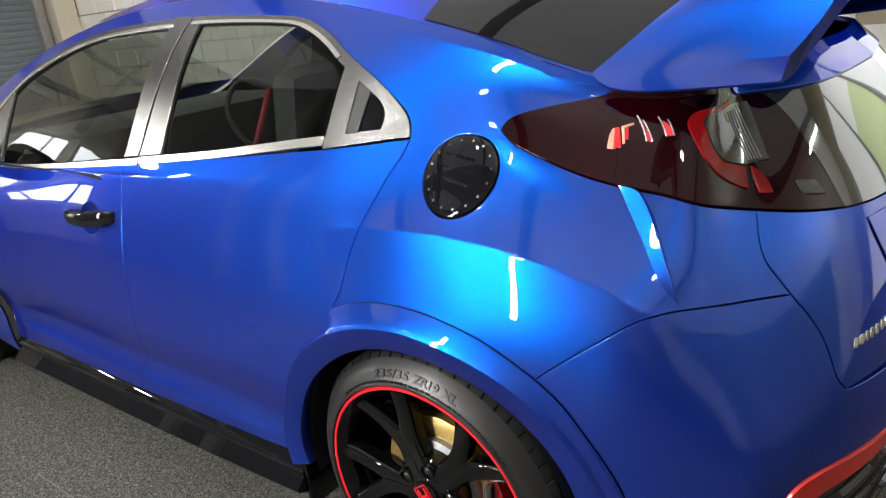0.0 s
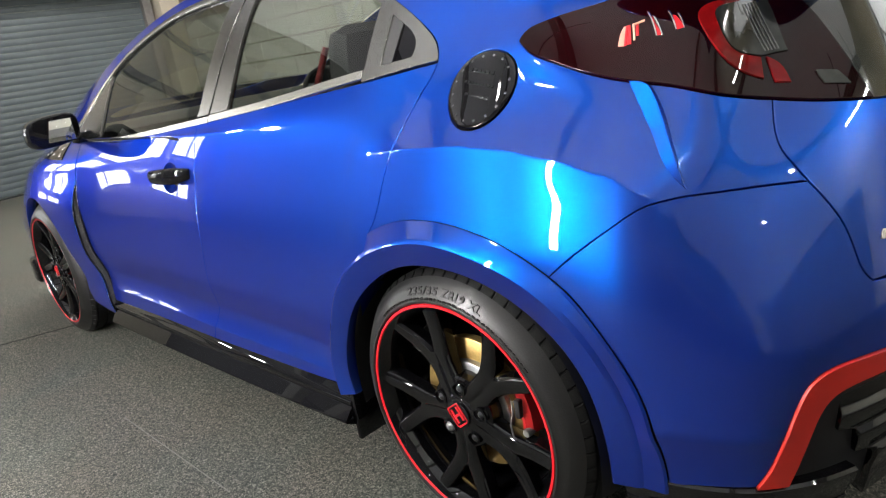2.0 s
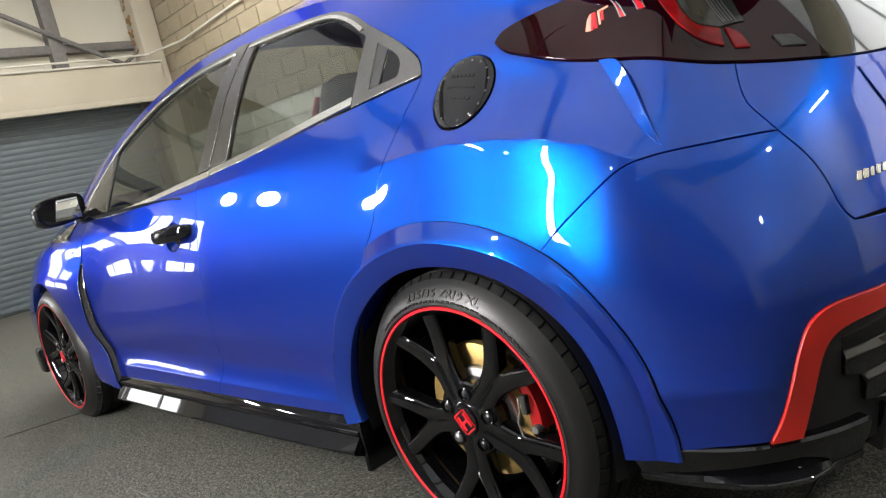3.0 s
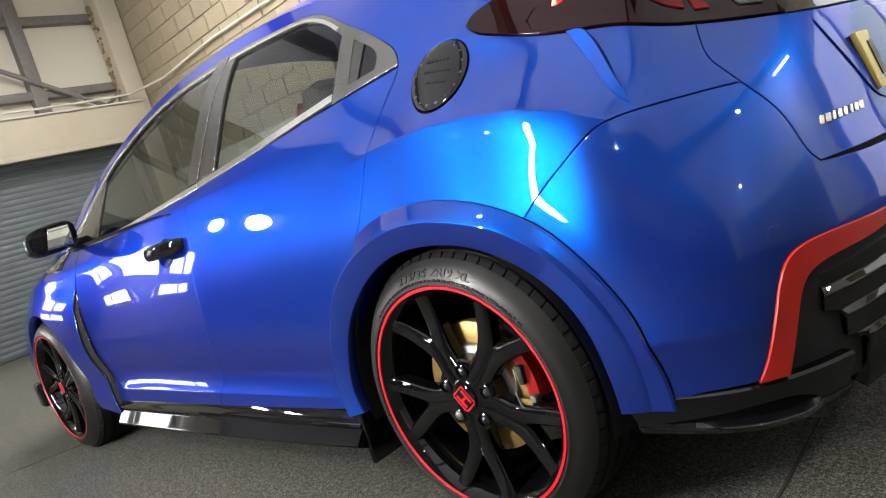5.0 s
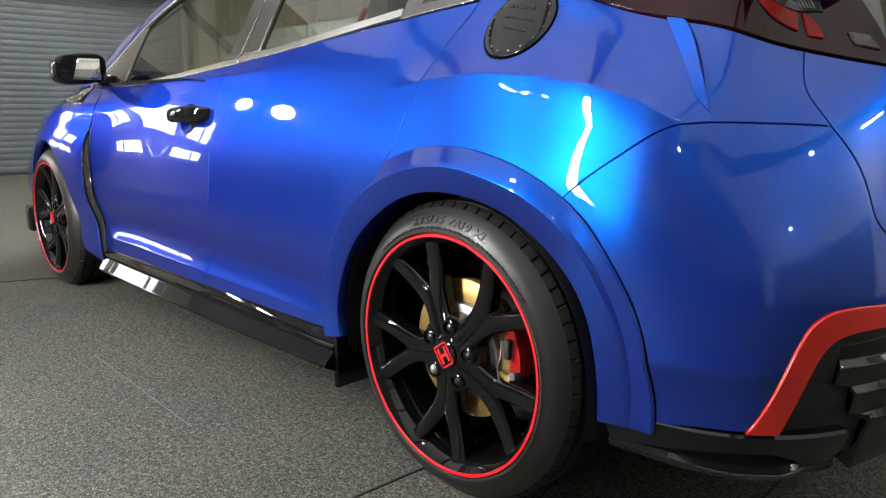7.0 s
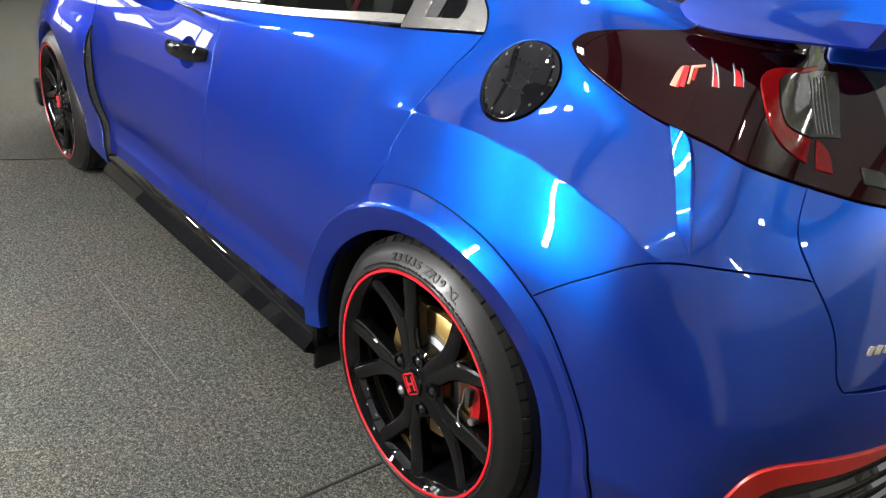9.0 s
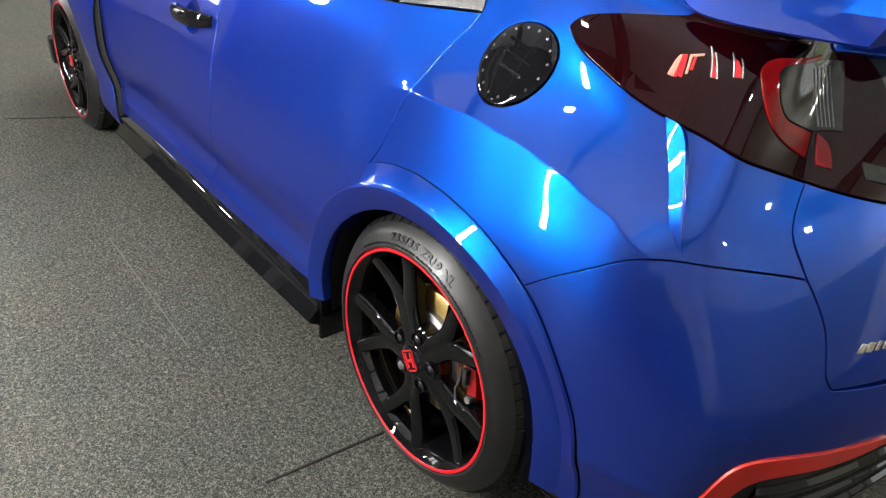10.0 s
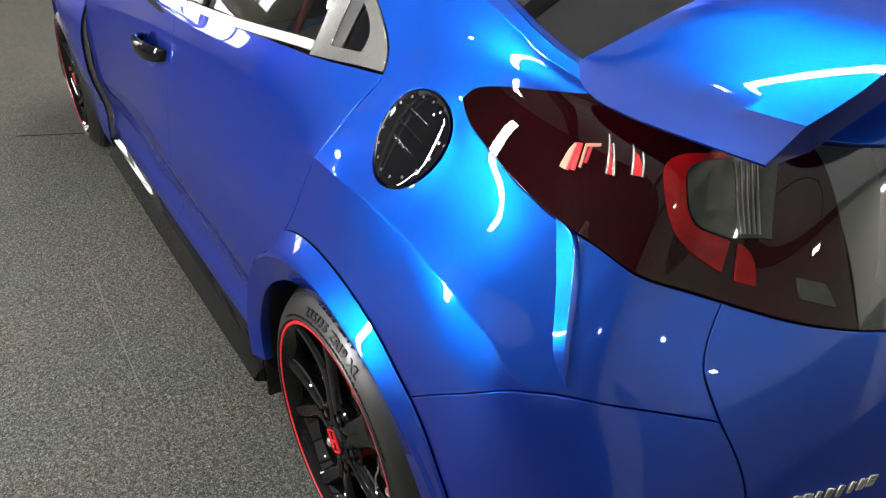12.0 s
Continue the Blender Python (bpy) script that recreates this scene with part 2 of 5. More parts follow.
def sweep(profile_at, stations, mat, name, parent=None, label="", sharp=35, caps=True):
    """A skin through sections: profile_at(station) gives the points of one."""
    rows = [profile_at(s) for s in stations]
    n = len(rows[0])
    verts = [p for r in rows for p in r]
    faces = [(i * n + j, i * n + (j + 1) % n, (i + 1) * n + (j + 1) % n, (i + 1) * n + j) for i in range(len(rows) - 1) for j in range(n)]
    if caps:
        faces += [tuple(range(n))[::-1], tuple(range((len(rows) - 1) * n, len(rows) * n))]
    bm = bmesh.new()
    vs = [bm.verts.new(v) for v in verts]
    for f in faces:
        bm.faces.new([vs[i] for i in f])
    return part(name, bm, mat, parent, label, sharp=sharp)


# -- body surface: rows from the sill up to the roof rail, columns from the nose round the rear corner to the plate --
SIDE_X = [-3.30, -2.60, -1.90, -1.20, -0.60, -0.15, 0.15, 0.30, 0.47]
COL_S = SIDE_X + [0.60, 0.74, 1.00, 1.42]
ROWS_LOW = {
    0.15: ([.76, .84, .850, .850, .850, .850, .850, .850, .835], [(.56, .78), (.63, .68), (.70, .42), (.73, 0)]),
    0.22: ([.78, .87, .872, .872, .872, .868, .866, .866, .848], [(.575, .80), (.66, .70), (.74, .43), (.78, 0)]),
    0.28: ([.80, .88, .868, .868, .867, .866, .868, .868, .851], [(.58, .807), (.67, .71), (.76, .44), (.80, 0)]),
    0.35: ([.82, .90, .853, .853, .856, .867, .870, .870, .853], [(.585, .812), (.68, .72), (.77, .45), (.81, 0)]),
    0.46: ([.83, .92, .872, .870, .870, .873, .875, .873, .863], [(.59, .82), (.69, .725), (.785, .45), (.83, 0)]),
}
ROWS_MID = {
    0.57: ([.82, .925, .871, .868, .868, .874, .878, .875, .865], [(.60, .815), (.69, .72), (.785, .45), (.825, 0)]),
    0.68: ([.78, .92, .860, .856, .857, .868, .874, .867, .853], [(.585, .785), (.675, .68), (.76, .43), (.80, 0)]),
    0.77: ([.75, .89, .842, .836, .837, .847, .853, .847, .823], [(.568, .748), (.652, .645), (.74, .41), (.78, 0)]),
    0.84: ([.72, .86, .822, .818, .819, .826, .829, .820, .790], [(.553, .708), (.632, .605), (.72, .39), (.76, 0)]),
    0.91: ([.69, .80, .788, .798, .800, .806, .804, .787, .742], [(.535, .655), (.61, .55), (.695, .36), (.735, 0)]),
}
ROWS_LOW.update(ROWS_MID)
BELT = ([.735, .900, .905, .942, .995, 1.045, 1.06, 1.06, 1.055], [.64, .76, .790, .782, .768, .750, .735, .707, .635],
        [(.50, .53, 1.05), (.56, .44, 1.05), (.62, .29, 1.05), (.65, 0, 1.05)])
GLASS_ROW = ([.750, .930, 1.040, 1.12, 1.15, 1.15, 1.12, 1.10, 1.09], [.60, .72, .725, .712, .700, .698, .692, .665, .58],
         [(.48, .47, 1.10), (.53, .39, 1.10), (.58, .26, 1.10), (.60, 0, 1.10)])
RAIL = ([.760, .955, 1.215, 1.345, 1.345, 1.27, 1.19, 1.14, 1.12], [.56, .68, .625, .585, .578, .612, .640, .635, .55],
        [(.46, .43, 1.14), (.50, .36, 1.14), (.54, .24, 1.14), (.56, 0, 1.14)])
NOSE_Z = [.15, .22, .28, .35, .44, .52, .58, .63, .67, .705]
WING_Z = [.15, .22, .28, .35, .46, .57, .68, .76, .815, .86]
ROW_R = list(ROWS_LOW) + [1.05, 1.16, 1.37]


def spline_basis(knots, at):
    """Weights of a natural cubic spline over the knots, at the given places."""
    k, at = np.asarray(knots, float), np.asarray(at, float)
    n, h = len(k), np.diff(np.asarray(knots, float))
    a, b = np.eye(n), np.zeros((n, n))
    for i in range(1, n - 1):
        a[i, i - 1:i + 2] = h[i - 1], 2 * (h[i - 1] + h[i]), h[i]
        b[i, i - 1:i + 2] = 6 / h[i - 1], -6 / h[i - 1] - 6 / h[i], 6 / h[i]
    second = np.linalg.solve(a, b)
    i = np.clip(np.searchsorted(k, at) - 1, 0, n - 2)
    d, e, hi = at - k[i], k[i + 1] - at, h[i]
    eye = np.eye(n)
    return ((e ** 3 / 6 / hi - e * hi / 6)[:, None] * second[i] + (d ** 3 / 6 / hi - d * hi / 6)[:, None] * second[i + 1]
            + (e / hi)[:, None] * eye[i] + (d / hi)[:, None] * eye[i + 1])


def body_net():
    net = []
    for z, (w, back) in ROWS_LOW.items():
        zs = [NOSE_Z[len(net)], WING_Z[len(net)]] + [z] * 7
        net.append([(x, -y, h) for x, y, h in zip(SIDE_X, w, zs)] + [(x, -y, z) for x, y in back])
    for zs, w, back in (BELT, GLASS_ROW, RAIL):
        net.append([(x, -y, z) for x, y, z in zip(SIDE_X, w, zs)] + [(x, -y, z) for x, y, z in back])
    return np.array(net)


NET = body_net()


VALLEY_S = [-0.60, -0.35, -0.25, -0.137, -0.04, 0.07, 0.20, 0.30, 0.39, 0.47, 0.53, 0.60, 0.75]
VALLEY_R = [0.790, 0.835, 0.862, 0.881, 0.889, 0.893, 0.884, 0.868, 0.842, 0.803, 0.762, 0.690, 0.60]


SHOULDER_U = [0, 0.02, 0.04, 0.065, 0.09, 0.12, 0.16, 0.22, 0.30, 0.40]
SHOULDER = [0.0168, 0.0045, -0.006, -0.0145, -0.0195, -0.0232, -0.0250, -0.0235, -0.015, 0.0]
HAUNCH_U = [-0.30, -0.20, -0.10, -0.05, 0]
HAUNCH = [0, 0.0066, 0.0108, 0.0148, 0.0168]
BROW_S = [0.10, 0.156, 0.184, 0.233, 0.288, 0.351, 0.404, 0.467, 0.55]
BROW_R = [1.075, 1.050, 1.026, 1.006, 0.987, 0.970, 0.960, 0.950, 0.936]


def bell(x, lo, hi, soft):
    """One between lo and hi, falling to nothing over soft on either side."""
    k = np.clip(np.minimum((x - lo) / soft + 1, (hi - x) / soft + 1), 0, 1)
    return k * k * (3 - 2 * k)


def pressing(s, r):
    """Creases pressed into the skin: the shoulder above the rear haunch and the tuck along the bumper's foot."""
    d = (r - np.interp(s, VALLEY_S, VALLEY_R)) * 0.94
    reach = bell(s, 0.02, 0.42, 0.30) * bell(s, -0.6, 0.41, 0.15)
    above = spline_basis(SHOULDER_U, np.clip(d, 0, 0.40)) @ np.array(SHOULDER)
    below = spline_basis(HAUNCH_U, np.clip(d, -0.30, 0)) @ np.array(HAUNCH)
    out = reach * np.where(d > 0, above, below)
    doors = bell(s, -1.90, -0.55, 0.12)
    out = out + doors * (0.008 * np.exp(-np.sqrt((r - 0.302) ** 2 + 0.002 ** 2) / 0.030) - 0.006 * np.exp(-np.sqrt((r - 0.372) ** 2 + 0.006 ** 2) / 0.030))
    e = r - (0.424 + 0.06 * (s - 0.46))
    e = np.sqrt(e * e + 0.003 ** 2)
    below_lamp = np.clip(np.interp(s, BROW_S, BROW_R) - r, 0, 0.17)
    dip = np.where(below_lamp < 0.05, -0.2 * below_lamp + 0.2 * 0.05 / (2 * np.pi) * np.sin(2 * np.pi * below_lamp / 0.05), -0.01)
    k = np.clip((below_lamp - 0.05) / 0.12, 0, 1)
    dip = dip + 0.01 * k * k * (3 - 2 * k)
    out = out + 0.4 * dip * bell(s, 0.19, 0.28, 0.08)
    swell = np.clip((s - 0.16) / 0.25, 0, 1)
    k = np.clip((r - 0.80) / 0.075, 0, 1)
    rise = np.clip(np.minimum((s - 0.12) / 0.165, (0.41 - s) / 0.125), 0, 1)
    out = out + 0.0042 * bell(r, 0.72, 0.90, 0.09) * (0.5 - 0.5 * np.cos(2 * np.pi * swell) + 1.05 * k * k * (3 - 2 * k) * (0.5 - 0.5 * np.cos(np.pi * rise)))
    return out + 0.017 * bell(s, 0.44, 0.60, 0.10) * np.exp(-e / 0.060)


def skin(s, r):
    """Points of the body's left skin at the places s (along) and r (up)."""
    s, r = np.atleast_1d(np.asarray(s, float)), np.atleast_1d(np.asarray(r, float))
    p = np.einsum("ni,nj,ijk->nk", spline_basis(ROW_R, r), spline_basis(COL_S, s), NET)
    a = np.clip((s - 0.42) / 0.3, 0, 1) * 0.9
    return p + pressing(s, r)[:, None] * np.c_[np.sin(a), -np.cos(a), 0 * a]


def skin_normal(s, r):
    s, r = np.atleast_1d(np.asarray(s, float)), np.atleast_1d(np.asarray(r, float))
    n = np.cross(skin(s + 1e-3, r) - skin(s - 1e-3, r), skin(s, r + 1e-3) - skin(s, r - 1e-3))
    return n / np.linalg.norm(n, axis=1)[:, None]
# -- end of the body surface --


import mathutils.geometry


def smooth_line(points, step=0.012):
    """A rounded line through points, in short steps."""
    p = np.array(points, float)
    if len(p) < 3:
        n = max(2, int(np.linalg.norm(p[-1] - p[0]) / step) + 1)
        return p[0] + (p[-1] - p[0]) * np.linspace(0, 1, n)[:, None]
    k = np.r_[0, np.cumsum(np.sqrt(np.linalg.norm(np.diff(p, axis=0), axis=1)))]
    n = max(4, int(np.linalg.norm(np.diff(p, axis=0), axis=1).sum() / step) + 1)
    return spline_basis(k, np.linspace(0, k[-1], n)) @ p


def outline(*lines, step=0.012):
    """A closed outline out of smooth lines laid end to end."""
    out = []
    for line in lines:
        q = smooth_line(line, step)
        if out and np.linalg.norm(out[-1] - q[0]) < 1e-4:
            q = q[1:]
        out += list(q)
    if np.linalg.norm(out[0] - out[-1]) < 1e-4:
        out.pop()
    return np.array(out)


def area2(p):
    return (p[:, 0] * np.roll(p[:, 1], -1) - np.roll(p[:, 0], -1) * p[:, 1]).sum()


def shrink(p, gap):
    """The outline moved inwards (a hole: outwards) by gap."""
    d = np.roll(p, -1, 0) - np.roll(p, 1, 0)
    d /= np.linalg.norm(d, axis=1)[:, None] + 1e-12
    side = 1 if area2(p) > 0 else -1
    return p + gap * side * np.c_[-d[:, 1], d[:, 0]]


def inside(q, p):
    x, y = q[:, 0][:, None], q[:, 1][:, None]
    x0, y0, x1, y1 = p[:, 0], p[:, 1], np.roll(p[:, 0], -1), np.roll(p[:, 1], -1)
    cut = ((y0 > y) != (y1 > y)) & (x < (x1 - x0) * (y - y0) / (y1 - y0 + 1e-15) + x0)
    return cut.sum(1) % 2 == 1


def far_from(q, p, d):
    ok = np.ones(len(q), bool)
    for i in range(0, len(q), 2000):
        ok[i:i + 2000] = np.sqrt(((q[i:i + 2000, None] - p[None]) ** 2).sum(-1)).min(1) > d
    return ok


def panel(name, border, mat, parent=None, label="", holes=(), gap=0.002, proud=0.0, depth=0.014, cell=0.022, right=False, lift=None, lines=()):
    """A pressed panel of the body skin inside a border in (s, r): its edges rolled over and turned in."""
    if area2(border) < 0:
        border = border[::-1]
    loops = [shrink(border, gap)] + [shrink(h, -gap) for h in holes]
    lo, hi = border.min(0), border.max(0)
    gx, gy = np.meshgrid(np.arange(lo[0], hi[0], cell), np.arange(lo[1], hi[1], cell))
    q = np.c_[gx.ravel(), gy.ravel()]
    q = q[inside(q, loops[0])]
    for h in loops[1:]:
        q = q[~inside(q, h)]
    for h in loops:
        q = q[far_from(q, h, cell * 0.45)]
    pts, edges = [], []
    for h in loops:
        k = len(pts)
        pts += list(h)
        edges += [(k + i, k + (i + 1) % len(h)) for i in range(len(h))]
    extra = []
    for line in lines:
        w = smooth_line(line, cell * 0.8)
        w = w[inside(w, loops[0])]
        for h in loops[1:]:
            w = w[~inside(w, h)]
        for h in loops:
            w = w[far_from(w, h, 0.003)]
        extra.append(w)
    if extra:
        q = q[far_from(q, np.concatenate(extra), cell * 0.45)]
    pts = pts + list(q)
    for w in extra:
        k = len(pts)
        pts += list(w)
        edges += [(k + i, k + i + 1) for i in range(len(w) - 1) if np.linalg.norm(w[i + 1] - w[i]) < cell * 1.6]
    pts = np.array(pts)
    v, _, f, *_ = mathutils.geometry.delaunay_2d_cdt([Vector(p) for p in pts], edges, [], 1, 1e-7)
    v = np.array([tuple(p) for p in v])
    mid = np.array([v[list(t)].mean(0) for t in f])
    keep = inside(mid, loops[0])
    for h in loops[1:]:
        keep &= ~inside(mid, h)
    f = [t for t, k in zip(f, keep) if k]
    xyz, nor = skin(v[:, 0], v[:, 1]), skin_normal(v[:, 0], v[:, 1])
    push = proud + (lift(v[:, 0], v[:, 1]) if lift else 0.0)
    xyz = xyz + nor * np.reshape(push, (-1, 1)) if np.ndim(push) else xyz + nor * push
    if lift:
        bent = lambda a, b: skin(a, b) + skin_normal(a, b) * np.reshape(lift(a, b), (-1, 1))
        a, b = v[:, 0], v[:, 1]
        nor = np.cross(bent(a + 8e-4, b) - bent(a - 8e-4, b), bent(a, b + 8e-4) - bent(a, b - 8e-4))
        nor /= np.linalg.norm(nor, axis=1)[:, None] + 1e-15
    faces = [tuple(t) for t in f]
    verts, normals = list(xyz), list(nor)
    border_edges = {}
    for t in faces:
        for a, b in ((t[0], t[1]), (t[1], t[2]), (t[2], t[0])):
            border_edges[(a, b)] = border_edges.get((a, b), 0) + 1
    free = [(a, b) for (a, b) in border_edges if (b, a) not in border_edges]
    nxt = {a: b for a, b in free}
    prv = {b: a for a, b in free}
    ring = {}
    for a in nxt:
        if a not in prv:
            continue
        d = xyz[nxt[a]] - xyz[prv[a]]
        out = np.cross(d, nor[a])
        out /= np.linalg.norm(out) + 1e-12
        ring[a] = len(verts)
        verts += [xyz[a] + out * 0.0012 - nor[a] * 0.0014, xyz[a] + out * 0.0013 - nor[a] * depth]
        tilt = nor[a] * 0.35 + out
        normals += [tilt / np.linalg.norm(tilt), out]
    for a, b in free:
        if a in ring and b in ring:
            faces += [(b, a, ring[a], ring[b]), (ring[b], ring[a], ring[a] + 1, ring[b] + 1)]
    verts, normals = np.array(verts), np.array(normals)
    if right:
        verts, normals = verts * (1, -1, 1), normals * (1, -1, 1)
        faces = [t[::-1] for t in faces]
    return build(name, verts, faces, mat, parent, label, normals=normals)


# ---- the car: lines on its skin, in (s, r) ----
REAR_SEAM = [(-0.046, 1.040), (-0.054, 1.016), (-0.080, 0.976), (-0.120, 0.896), (-0.155, 0.820), (-0.178, 0.750), (-0.195, 0.704)]
B_SEAM = [(-1.060, 1.045), (-1.063, 0.860), (-1.062, 0.720), (-1.060, 0.550), (-1.085, 0.390), (-1.130, 0.262)]
FRONT_SEAM = [(-2.085, 0.900), (-2.082, 0.800), (-2.085, 0.700), (-2.072, 0.560), (-2.050, 0.430), (-2.020, 0.255)]
DOOR_FOOT = [(-2.020, 0.250), (-1.130, 0.260), (-0.440, 0.272)]
WINDOW_TOP = [(-2.300, 1.066), (-2.150, 1.165), (-2.020, 1.232), (-1.840, 1.290), (-1.600, 1.316), (-1.350, 1.326), (-1.090, 1.318),
              (-0.900, 1.311), (-0.650, 1.309), (-0.480, 1.309), (-0.385, 1.302), (-0.296, 1.262), (-0.246, 1.226), (-0.171, 1.178),
              (-0.100, 1.125), (-0.058, 1.082), (-0.046, 1.050)]
LAMP_TOP = [(0.156, 1.053), (0.166, 1.071), (0.192, 1.088), (0.235, 1.110), (0.278, 1.144), (0.306, 1.190), (0.320, 1.230), (0.332, 1.300)]
LAMP_LOW = [(0.156, 1.049), (0.184, 1.026), (0.233, 1.006), (0.288, 0.987), (0.351, 0.970), (0.404, 0.960), (0.467, 0.950), (0.550, 0.936), (0.656, 0.918)]
LAMP_LOW_IN = [(0.656, 0.918), (0.750, 0.904), (0.860, 0.893)]
HATCH_SEAM = [(0.656, 0.918), (0.658, 0.885), (0.667, 0.853), (0.688, 0.827), (0.712, 0.800), (0.733, 0.778), (0.763, 0.737), (0.780, 0.692), (0.792, 0.662), (0.812, 0.642)]
BUMPER_SEAM = [(0.289, 0.679), (0.342, 0.721), (0.396, 0.762), (0.440, 0.793), (0.470, 0.803), (0.519, 0.806), (0.587, 0.805), (0.658, 0.803), (0.712, 0.800)]
RED_OUT = [(0.620, 0.331), (0.641, 0.368), (0.662, 0.425), (0.680, 0.478), (0.697, 0.512), (0.726, 0.530), (0.785, 0.536), (0.865, 0.533), (0.960, 0.530)]
RED_IN = [(0.672, 0.331), (0.686, 0.372), (0.702, 0.422), (0.718, 0.466), (0.742, 0.490), (0.800, 0.500), (0.870, 0.503), (0.968, 0.516)]
CAP_MID, CAP_R = (0.085, 0.981), (0.078, 0.061)
AXLE_F, HUB_Z = -2.594, 0.318
HANDLE_AT = (-1.242, 0.790)

# The wheel arch, as distances from the hub by angle from the rear: opening, crease and upper edge.
ARCH_A = [-3, 12, 28, 45, 62, 81, 105, 133, 149, 165, 179, 189]
ARCH_OPEN = [.381, .381, .386, .375, .359, .345, .342, .345, .354, .361, .366, .354]
CREASE_A = [-3, 12, 28, 41, 55, 69, 86, 104, 124, 145, 162, 173, 189]
CREASE_R = [.430, .436, .440, .439, .429, .412, .403, .400, .405, .411, .410, .414, .407]
UPPER_A = [-3, 9, 22, 34, 44, 51, 66, 80, 96, 112, 119]
UPPER_R = [.474, .477, .478, .473, .469, .462, .445, .435, .433, .437, .439]


def along(knots, values, at):
    return spline_basis(knots, np.atleast_1d(np.asarray(at, float))) @ np.asarray(values, float)


def polar(angles, radii, x=0.0):
    a = np.radians(angles)
    return np.c_[x + radii * np.cos(a), HUB_Z + radii * np.sin(a)]


UPPER_LINE = [tuple(p) for p in polar(np.linspace(51, 118.5, 14), along(UPPER_A, UPPER_R, np.linspace(51, 118.5, 14)))]
UPPER_BACK = [tuple(p) for p in polar(np.linspace(51, -1, 14), along(UPPER_A, UPPER_R, np.linspace(51, -1, 14)))]
CREASE_FRONT = [tuple(p) for p in polar(np.array([117, 124, 135, 145, 155, 165, 175, 186]), along(CREASE_A, CREASE_R, [117, 124, 135, 145, 155, 165, 175, 186]))]
BUMPER_SEAM[0] = UPPER_LINE[0]
REAR_SEAM[-1] = UPPER_LINE[-1]


def ring_line(mid, radii, n=56):
    a = np.linspace(0, 2 * np.pi, n, endpoint=False)
    return np.c_[mid[0] + radii[0] * np.cos(a), mid[1] + radii[1] * np.sin(a)]


car = tagged(new("car"), "blue metallic hot hatchback with black wheels, parked on grey carpet", "car")


def fender_lift(s, r):
    """The front wing swells out towards its trailing edge."""
    a = np.clip((s + 2.75) / 0.65, 0, 1)
    b = np.clip((0.80 - r) / 0.22, 0, 1)
    return 0.024 * a * a * (3 - 2 * a) * b * b * (3 - 2 * b)


FIN_FRONT = [(0.367, 0.967), (0.402, 0.924), (0.436, 0.884), (0.468, 0.848), (0.509, 0.814)]


def fin_lift(s, r):
    """The fin rises from its front edge to a sharp rear edge, with a soft fold along its middle."""
    k = along([b for a, b in FIN_FRONT[::-1]], [a for a, b in FIN_FRONT[::-1]], r)
    w = np.clip((s - k) / 0.040, 0, 1.2)
    return 0.0012 + 0.015 * w


def arch_lip(right, x, name, label):
    """The flared wheel arch of the rear wing, in body colour."""
    sign = -1 if right else 1
    rows = []
    for a in np.r_[np.arange(-2.0, 118, 2.0), 118.2, 119.0, np.arange(121, 187.5, 2.0)]:
        ro, rc = float(along(ARCH_A, ARCH_OPEN, a)[0]), float(along(CREASE_A, CREASE_R, a)[0])
        front = a > 118.6
        ru = rc + 0.005 if front else float(along(UPPER_A, UPPER_R, a)[0])
        k = min(1.0, max(0.0, (a - 0) / 60))
        k = k * k * (3 - 2 * k)
        yo, yc = -0.884 - 0.004 * k, -(0.872 + 0.030 * k)
        c, s = math.cos(radians(a)), math.sin(radians(a))
        ps = float(skin([ru * c], [HUB_Z + ru * s])[0, 1])
        yu = ps + 0.004 if front else ps - 0.007
        sec = [(ro + 0.012, -0.80), (ro, yo + 0.012), (ro + 0.0015, yo + 0.003), (ro + 0.006, yo), (rc - 0.006, yc + 0.0005), (rc, yc + 0.0035)]
        sec += [(rc + 0.004, yc + 0.010), (ru - 0.001, ps - 0.002), (ru, ps + 0.012)] if front else [(rc + 0.004, yc + 0.0065), (ru - 0.003, yu), (ru + 0.0012, yu + 0.004), (ru + 0.007, ps + 0.0065)]
        if front:
            sec.append((ru, ps + 0.014))
        sec = sec[:9] if len(sec) > 9 else sec
        rows.append([(x + q * c, sign * y, HUB_Z + q * s) for q, y in sec])
    n = len(rows[0])
    verts = [p for r in rows for p in r]
    ob = build(name, verts, grid_faces(len(rows), n, flip=not right), PAINT, car, label, sharp=24)
    return ob


